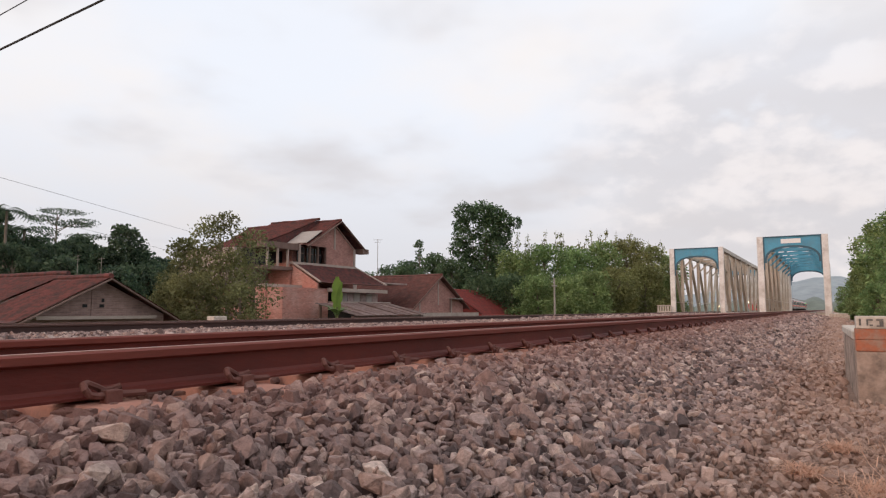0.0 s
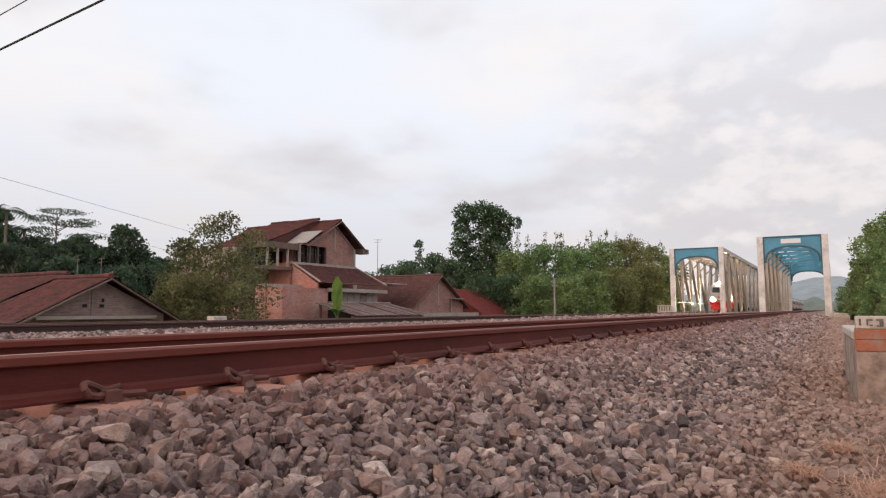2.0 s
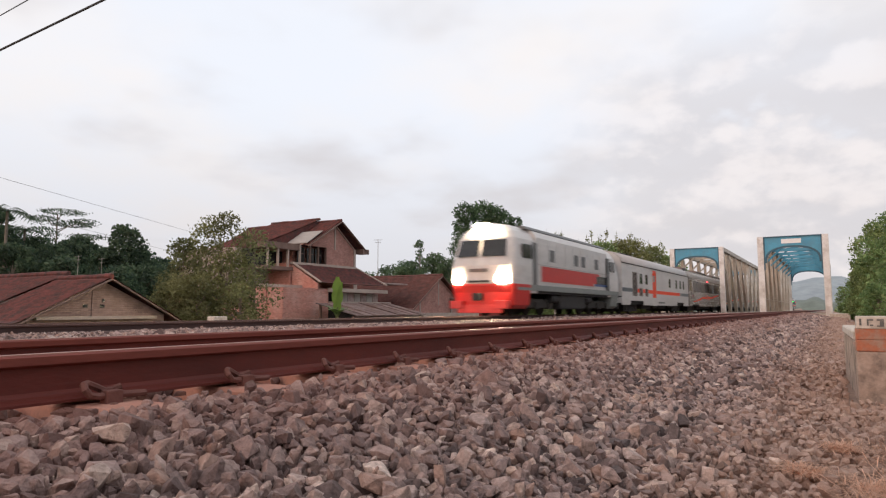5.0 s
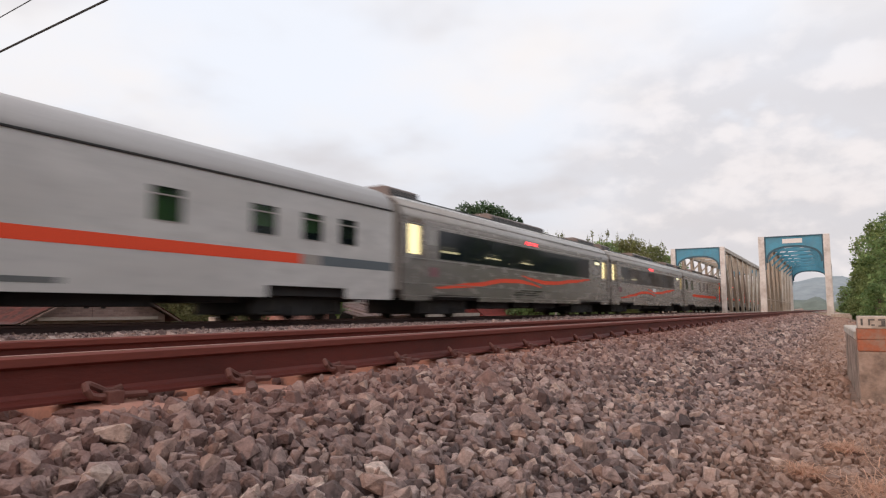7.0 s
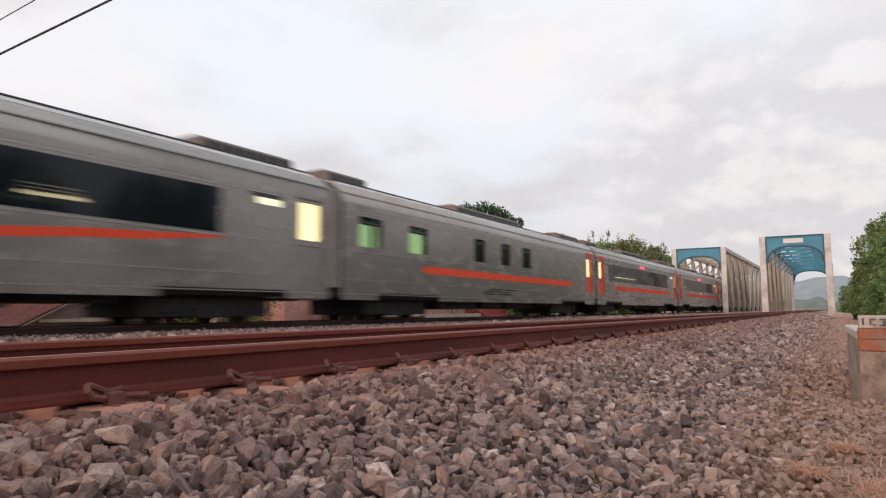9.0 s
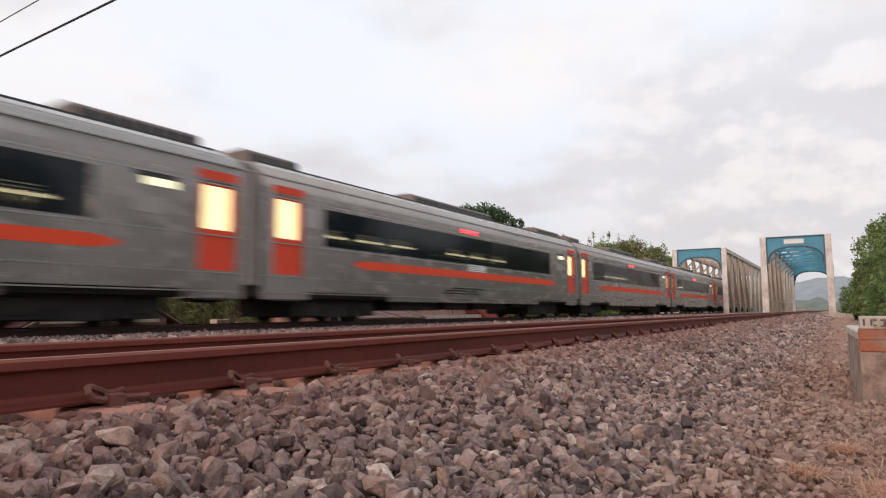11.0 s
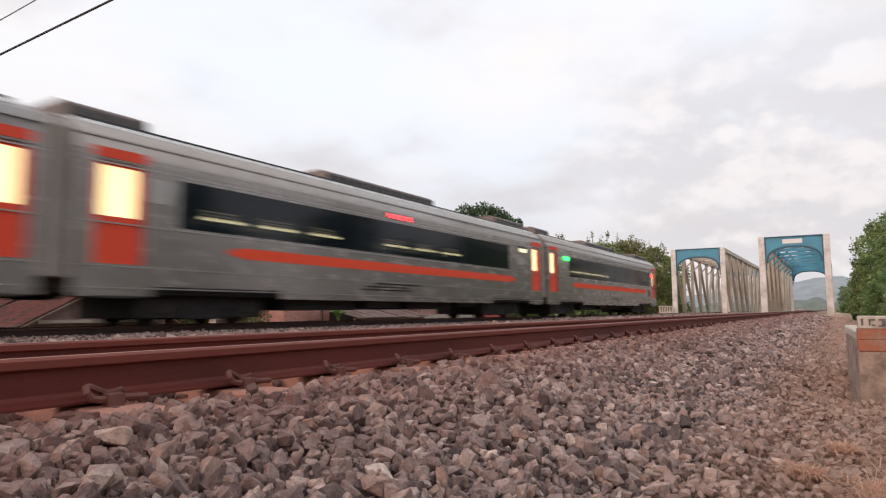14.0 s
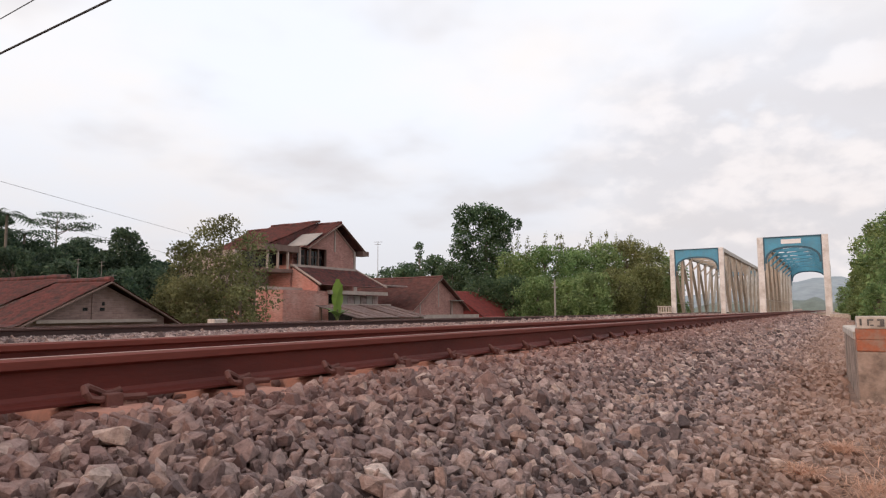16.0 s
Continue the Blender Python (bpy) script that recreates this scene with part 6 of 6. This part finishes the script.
def umbrella_tree():
    """A bare trunk with flat storeyed crowns, and a feathery palm next to it."""
    x, y = at(95, 72)
    ob = thing("tree", "tall thin tree with flat storeyed crowns", "tree")
    b = rod(bmesh.new(), (x, y, -2.5), (x, y, 10.8), 0.16, 0.06)
    blobs = []
    for z, r, dx in ((11.0, 2.4, 0.6), (10.3, 1.9, -1.6), (9.6, 2.4, 1.7), (8.6, 1.3, -0.8), (9.9, 1.5, 3.0), (8.2, 2.2, 3.4)):
        rod(b, (x, y, z - 0.9), (x + dx * 0.86, y + dx * 0.5, z), 0.06, 0.02, seg=5)
        blobs.append((x + dx * 0.86, y + dx * 0.5, z, r, 0.30))
    part("trunk", b, BARK, ob)
    v, f = leaves(blobs, 2600, 0.19, 5)
    mesh_of("crown", v, f, LEAF_DEEP, ob)
    for px, d, top in ((38, 60, 8.6), (5, 55, 9.6)):
        x, y = at(px, d)
        p = thing("palm_tree", "coconut palm with drooping fronds", "palm tree", None, "palms")
        part("trunk", rod(bmesh.new(), (x, y, -2.5), (x, y, top - 1.0), 0.16, 0.11), BARK, p)
        for i in range(13):
            a, rise = i * 2.4, random.uniform(0.2, 1.0)
            verts, faces = [], []
            for j in range(11):
                u = j / 10
                out, z = 2.6 * u, top - 1.0 + rise * 1.3 * u - (1.7 - 0.5 * rise) * u * u
                for s in (-1, 1):
                    k = len(verts)
                    cx, cy = x + out * math.cos(a), y + out * math.sin(a)
                    lx, ly = -math.sin(a) * s, math.cos(a) * s
                    w = 0.75 * math.sin(math.pi * (0.12 + 0.8 * u))
                    verts += [(cx, cy, z), (cx + 0.16 * math.cos(a), cy + 0.16 * math.sin(a), z), (cx + lx * w + 0.3 * math.cos(a), cy + ly * w + 0.3 * math.sin(a), z - 0.55 * w)]
                    faces.append((k, k + 1, k + 2))
            mesh_of("frond", verts, faces, LEAF_DEEP, p)


umbrella_tree()

# bamboo tips over the far trees
for i in range(26):
    x, y = at(905 + i * 11 + random.uniform(-4, 4), 92)
    z = random.uniform(9.4, 11.8)
    lean = random.uniform(-0.5, 0.5)
    ob = thing("bamboo_stem", "thin bamboo stem bending at its tip", "bamboo", None, "bamboo over the trees")
    b = bmesh.new()
    rod(b, (x, y, -2.6), (x + lean * 0.3, y, z - 1.6), 0.05, 0.03, seg=5)
    rod(b, (x + lean * 0.3, y, z - 1.6), (x + lean * 1.2, y, z), 0.03, 0.008, seg=5)
    part("stem", b, BARK, ob)
    v, f = leaves([(x + lean * 0.3, y, z - 2.2, 0.5, 0.8), (x + lean * 0.9, y, z - 0.8, 0.3, 0.5)], 60, 0.3, 300 + i, 0.4)
    mesh_of("leaves", v, f, LEAF_LIGHT, ob)


# ---- poles and wires ----
def pole(label, name, p0, height, r, arms=()):
    ob = thing(name, label, "pole")
    part("mast", rod(bmesh.new(), p0, (p0[0], p0[1], p0[2] + height), r, r * 0.75), POLE, ob)
    for z, half, dy in arms:
        part("rod", rod(bmesh.new(), (p0[0] - half * 0.5, p0[1] - half * 0.8, p0[2] + z), (p0[0] + half * 0.5, p0[1] + half * 0.8, p0[2] + z + dy), r * 0.5), POLE, ob)
    return ob


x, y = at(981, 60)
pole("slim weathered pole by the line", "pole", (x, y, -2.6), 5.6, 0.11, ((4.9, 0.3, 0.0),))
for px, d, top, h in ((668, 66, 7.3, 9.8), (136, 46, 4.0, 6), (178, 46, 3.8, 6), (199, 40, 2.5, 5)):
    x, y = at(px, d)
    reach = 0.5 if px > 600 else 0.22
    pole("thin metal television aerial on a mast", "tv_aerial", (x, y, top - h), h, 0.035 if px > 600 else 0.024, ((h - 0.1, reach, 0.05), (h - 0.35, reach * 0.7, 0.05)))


def cable(p0, p1, r, sag):
    ob = thing("overhead_cable", "black overhead cable across the sky", "cable", None, "overhead cables")
    p0, p1 = Vector(p0), Vector(p1)
    n = 24
    pts = [p0.lerp(p1, i / n) - Vector((0, 0, sag * 4 * (i / n) * (1 - i / n))) for i in range(n + 1)]
    part("strand", tube(pts, r), WIRE, ob)


cable((-36.46, 3.02, 1.32), (8.63, 9.19, 9.08), 0.022, 0.0)
cable((-36.36, 3.79, 2.09), (8.96, 8.32, 9.68), 0.011, 0.0)
cable((-28.7, -0.9, 7.4), (-52.0, 55.0, 5.45), 0.010, 0.0)
cable((-30.0, 1.3, 6.2), (-62.0, 54.0, 5.3), 0.009, 0.0)

# ---- distance ----
def hills(name, y, x0, x1, heights, material, depth, label="hazy wooded hill in the distance"):
    """A rolling ridge: its crest heights at even steps."""
    n = 60
    verts, faces = [], []
    for i in range(n + 1):
        u = i / n
        k = u * (len(heights) - 1)
        j = min(int(k), len(heights) - 2)
        t = k - j
        t = t * t * (3 - 2 * t)
        h = heights[j] * (1 - t) + heights[j + 1] * t
        xx = x0 + (x1 - x0) * u
        h *= 1 + 0.05 * noise.noise(Vector((u * 40, 0, 3)))
        verts += [(xx, y - depth, -20), (xx, y - depth * 0.4, h * 0.6), (xx, y, h), (xx, y + depth, -20)]
    for i in range(n):
        for k in range(3):
            a = 4 * i + k
            faces.append((a, a + 1, a + 5, a + 4))
    return tagged(smooth(mesh_of(name, verts, faces, material)), label, "hill", kind="structure")


hills("backdrop_hill", 1600, -500, 500, [20, 24, 34, 44, 58, 70, 52, 50, 38, 34, 22], HILL, 300)
hills("backdrop_wood", 430, -70, 60, [3, 5, 3.5, 6, 3, 7, 4, 6, 5.5, 7.5, 4, 6.5, 3.5, 6, 4, 7, 3.5, 6, 5, 4], FAR_WOOD, 60, "dim green wood at the foot of the hill")
hills("backdrop_ridge", 1500, -2600, -300, [40, 60, 72, 66, 80, 98, 84, 90, 80, 60, 45], HILL, 300)

# ---- dry grass ----
def dry_grass():
    rng = random.Random(11)
    verts, faces = [], []
    spots = [(0.06, 2.25, 0.10), (0.14, 2.35, 0.14), (0.22, 2.55, 0.18), (0.10, 2.6, 0.10), (0.3, 2.9, 0.22), (0.28, 3.3, 0.2), (0.02, 2.05, 0.05), (0.20, 2.1, 0.10), (0.4, 3.6, 0.2), (-0.12, 2.75, 0.05), (0.0, 3.3, 0.06)]
    for cx, cy, r in spots:
        for k in range(300):
            x, y = cx + rng.gauss(0, r * 0.5), cy + rng.gauss(0, r * 0.7)
            a, ln, w = rng.uniform(0, 6.28), rng.uniform(0.025, 0.085), rng.uniform(0.0009, 0.0020)
            tilt = rng.uniform(0.7, 1.9)
            z = bed(x) + 0.012
            p = [(x, y, z), (x + ln * 0.5 * math.cos(a) * tilt, y + ln * 0.5 * math.sin(a) * tilt, z + ln * (0.55 - 0.16 * tilt)), (x + ln * math.cos(a) * tilt * 1.3, y + ln * math.sin(a) * tilt * 1.3, z + ln * (0.80 - 0.38 * tilt))]
            sx, sy = -math.sin(a) * w, math.cos(a) * w
            i = len(verts)
            verts += [(p[0][0] - sx, p[0][1] - sy, p[0][2]), (p[0][0] + sx, p[0][1] + sy, p[0][2]), (p[1][0] + sx, p[1][1] + sy, p[1][2]), (p[1][0] - sx, p[1][1] - sy, p[1][2]), p[2]]
            faces += [(i, i + 1, i + 2, i + 3), (i + 3, i + 2, i + 4)]
    return tagged(mesh_of("dry_grass", verts, faces, STRAW), "tufts of dry straw-coloured grass at the path's edge", "grass", kind="stuff")


dry_grass()


# ---- ballast stones ----
def stone_shapes(count, rich):
    """Crushed rock: a box with shifted, broken-off corners."""
    rng = random.Random(3 + rich)
    shapes = []
    for i in range(count):
        b = bmesh.new()
        sx, sy, sz = rng.uniform(0.85, 1.4), rng.uniform(0.7, 1.05), rng.uniform(0.45, 0.8)
        for cx in (-1, 1):
            for cy in (-1, 1):
                for cz in (-1, 1):
                    c = Vector((cx * rng.uniform(0.30, 1.0), cy * rng.uniform(0.30, 1.0), cz * rng.uniform(0.4, 1.0)))
                    if rich:
                        for ax in range(3):
                            p = c.copy()
                            p[ax] *= 1 - rng.uniform(0.2, 0.75)
                            b.verts.new((p.x * sx, p.y * sy, p.z * sz))
                    else:
                        b.verts.new((c.x * sx, c.y * sy, c.z * sz))
        if not rich:
            for k in range(4):
                v = Vector((rng.gauss(0, 1), rng.gauss(0, 1), rng.gauss(0, 1))).normalized() * 0.95
                b.verts.new((v.x * sx, v.y * sy, v.z * sz))
        bmesh.ops.convex_hull(b, input=b.verts)
        loose = [v for v in b.verts if not v.link_faces]
        bmesh.ops.delete(b, geom=loose, context="VERTS")
        b.verts.index_update()
        b.verts.ensure_lookup_table()
        shapes.append((np.array([v.co[:] for v in b.verts]), np.array([[v.index for v in f.verts] for f in b.faces])))
        b.free()
    return shapes


SHAPES = stone_shapes(40, True)
PLAIN_SHAPES = stone_shapes(30, False)


def turn_of(rng, tilt):
    return (Euler((rng.gauss(0, tilt), rng.gauss(0, tilt), rng.uniform(0, 6.28)))).to_matrix()


def spread(x0, x1, y0, y1, gap, size, seed, keep=lambda x, y: True, lift=0.0, share=1.0, tilt=0.7):
    """Stones on a jittered grid: place, size, turn and shape of each."""
    rng = random.Random(seed)
    rows = []
    for j in range(int((y1 - y0) / gap)):
        for i in range(int((x1 - x0) / gap)):
            x = x0 + (i + 0.5 + 0.5 * (j % 2) + rng.uniform(-0.45, 0.45)) * gap
            y = y0 + (j + 0.5 + rng.uniform(-0.45, 0.45)) * gap
            s = size * rng.choice((0.55, 0.7, 0.8, 0.9, 1.0, 1.0, 1.1, 1.25, 1.45, 1.8))
            z = bed(x) + lift * size + rng.uniform(-0.35, 0.35) * size
            if x > -0.5:
                s *= 0.8
                z -= size * min(0.8, (x + 0.5) * 1.3)
            dusty = 0.55 if x > -0.42 else 1.0
            if rng.random() < share * dusty and keep(x, y):
                rows.append((x, y, z, s, rng.randrange(30), turn_of(rng, tilt)))
    return rows


def stone_mesh(name, rows, parent, shapes):
    V, F, base = [], [], 0
    for x, y, z, s, k, m in rows:
        sv, sf = shapes[k]
        V.append(sv @ (np.array(m).T * s) + np.array((x, y, z)))
        F.append(sf + base)
        base += len(sv)
    V, F = np.concatenate(V), np.concatenate(F)
    return tagged(mesh_of(name, V.tolist(), F.tolist(), STONE, parent), kind="stuff")


def clear(x, y):
    """No stones on the rails, the sleepers' bare ends or in the headwall."""
    if 0.05 < x and 5.26 < y < 7.56:
        return False
    if -2.33 < x < -2.14 or -3.48 < x < -3.27:
        return False
    return True


def bare_end(x, y):
    if not clear(x, y):
        return False
    k = (y - SLEEPER_Y) / 0.592
    return not (-2.16 < x < -1.97 and abs(k - round(k)) * 0.592 < 0.135)


SLEEPER_Y = 1.94


def ballast():
    bed_ob = thing("ballast", "grey and brown crushed stone ballast dusted with rust", "ballast", kind="structure")
    near = spread(-2.16, 0.45, 0.55, 5.0, 0.032, 0.0185, 21, bare_end, -0.4)
    near += spread(-1.95, 0.30, 0.6, 5.0, 0.036, 0.0205, 22, bare_end, 0.6, 0.8, 1.0)
    near += spread(-1.85, -0.6, 0.7, 4.0, 0.10, 0.028, 29, bare_end, 1.0, 0.3, 1.0)
    single_rows = [r for r in near if -1.30 < r[0] < -0.55 and 1.30 < r[1] < 1.80][:300]
    chosen = {id(r) for r in single_rows}
    stone_mesh("ballast_stones", [r for r in near if id(r) not in chosen], bed_ob, SHAPES)
    stone_mesh("ballast_stones", spread(-2.16, 0.7, 5.0, 14.0, 0.044, 0.0245, 23, bare_end, 0.1, 1.0, 1.0) + spread(-1.9, 0.3, 5.0, 14.0, 0.066, 0.027, 30, bare_end, 0.8, 0.6, 1.0), bed_ob, PLAIN_SHAPES)
    stone_mesh("ballast_stones", spread(-2.16, 0.9, 14.0, 34.0, 0.085, 0.044, 24, bare_end, 0.25, 1.0, 1.0), bed_ob, PLAIN_SHAPES)
    stone_mesh("ballast_stones", spread(-2.16, 0.9, 34.0, 61.0, 0.14, 0.07, 25, clear, 0.2), bed_ob, PLAIN_SHAPES)
    stone_mesh("ballast_stones", spread(-4.4, -2.36, -1.0, 12.0, 0.09, 0.036, 26, clear, -0.3), bed_ob, PLAIN_SHAPES)
    stone_mesh("ballast_stones", spread(-11.55, -8.3, -1.0, 26.0, 0.068, 0.030, 27, clear, 0.9), bed_ob, PLAIN_SHAPES)
    stone_mesh("ballast_stones", spread(-11.55, -7.5, 26.0, 70.0, 0.16, 0.075, 28, clear, 0.4), bed_ob, PLAIN_SHAPES)
    stone_mesh("ballast_stones", spread(-1.9, 0.9, -7.0, 0.55, 0.085, 0.036, 31, bare_end, 0.2), bed_ob, PLAIN_SHAPES)
    stone_mesh("ballast_stones", spread(-4.4, -1.9, -7.0, -1.0, 0.11, 0.042, 32, clear, -0.3), bed_ob, PLAIN_SHAPES)
    stone_mesh("ballast_stones", spread(-4.4, -2.36, 12.0, 61.0, 0.15, 0.055, 33, clear, -0.4), bed_ob, PLAIN_SHAPES)
    stone_mesh("ballast_stones", spread(-8.3, -4.4, -7.0, 60.0, 0.19, 0.075, 34, clear, 0.2), bed_ob, PLAIN_SHAPES)
    stone_mesh("ballast_stones", spread(-15.0, -11.6, -7.0, 70.0, 0.19, 0.07, 35, lambda x, y: abs(x + 11.76) > 0.12 and abs(x + 12.90) > 0.12, -0.2), bed_ob, PLAIN_SHAPES)
    stone_mesh("ballast_stones", spread(-2.13, -1.93, 0.6, 9.0, 0.045, 0.017, 36, clear, 1.6, 0.16, 1.0), bed_ob, SHAPES)
    meshes = []
    for v, f in SHAPES:
        me = bpy.data.meshes.new("stone")
        me.from_pydata(v.tolist(), [], f.tolist())
        me.materials.append(STONE)
        meshes.append(me)
    for x, y, z, s, k, m in single_rows:
        ob = new("stone", meshes[k])
        ob.parent = bed_ob
        ob.matrix_basis = Matrix.Translation((x, y, z)) @ m.to_4x4() @ Matrix.Scale(s, 4)


ballast()
motions()
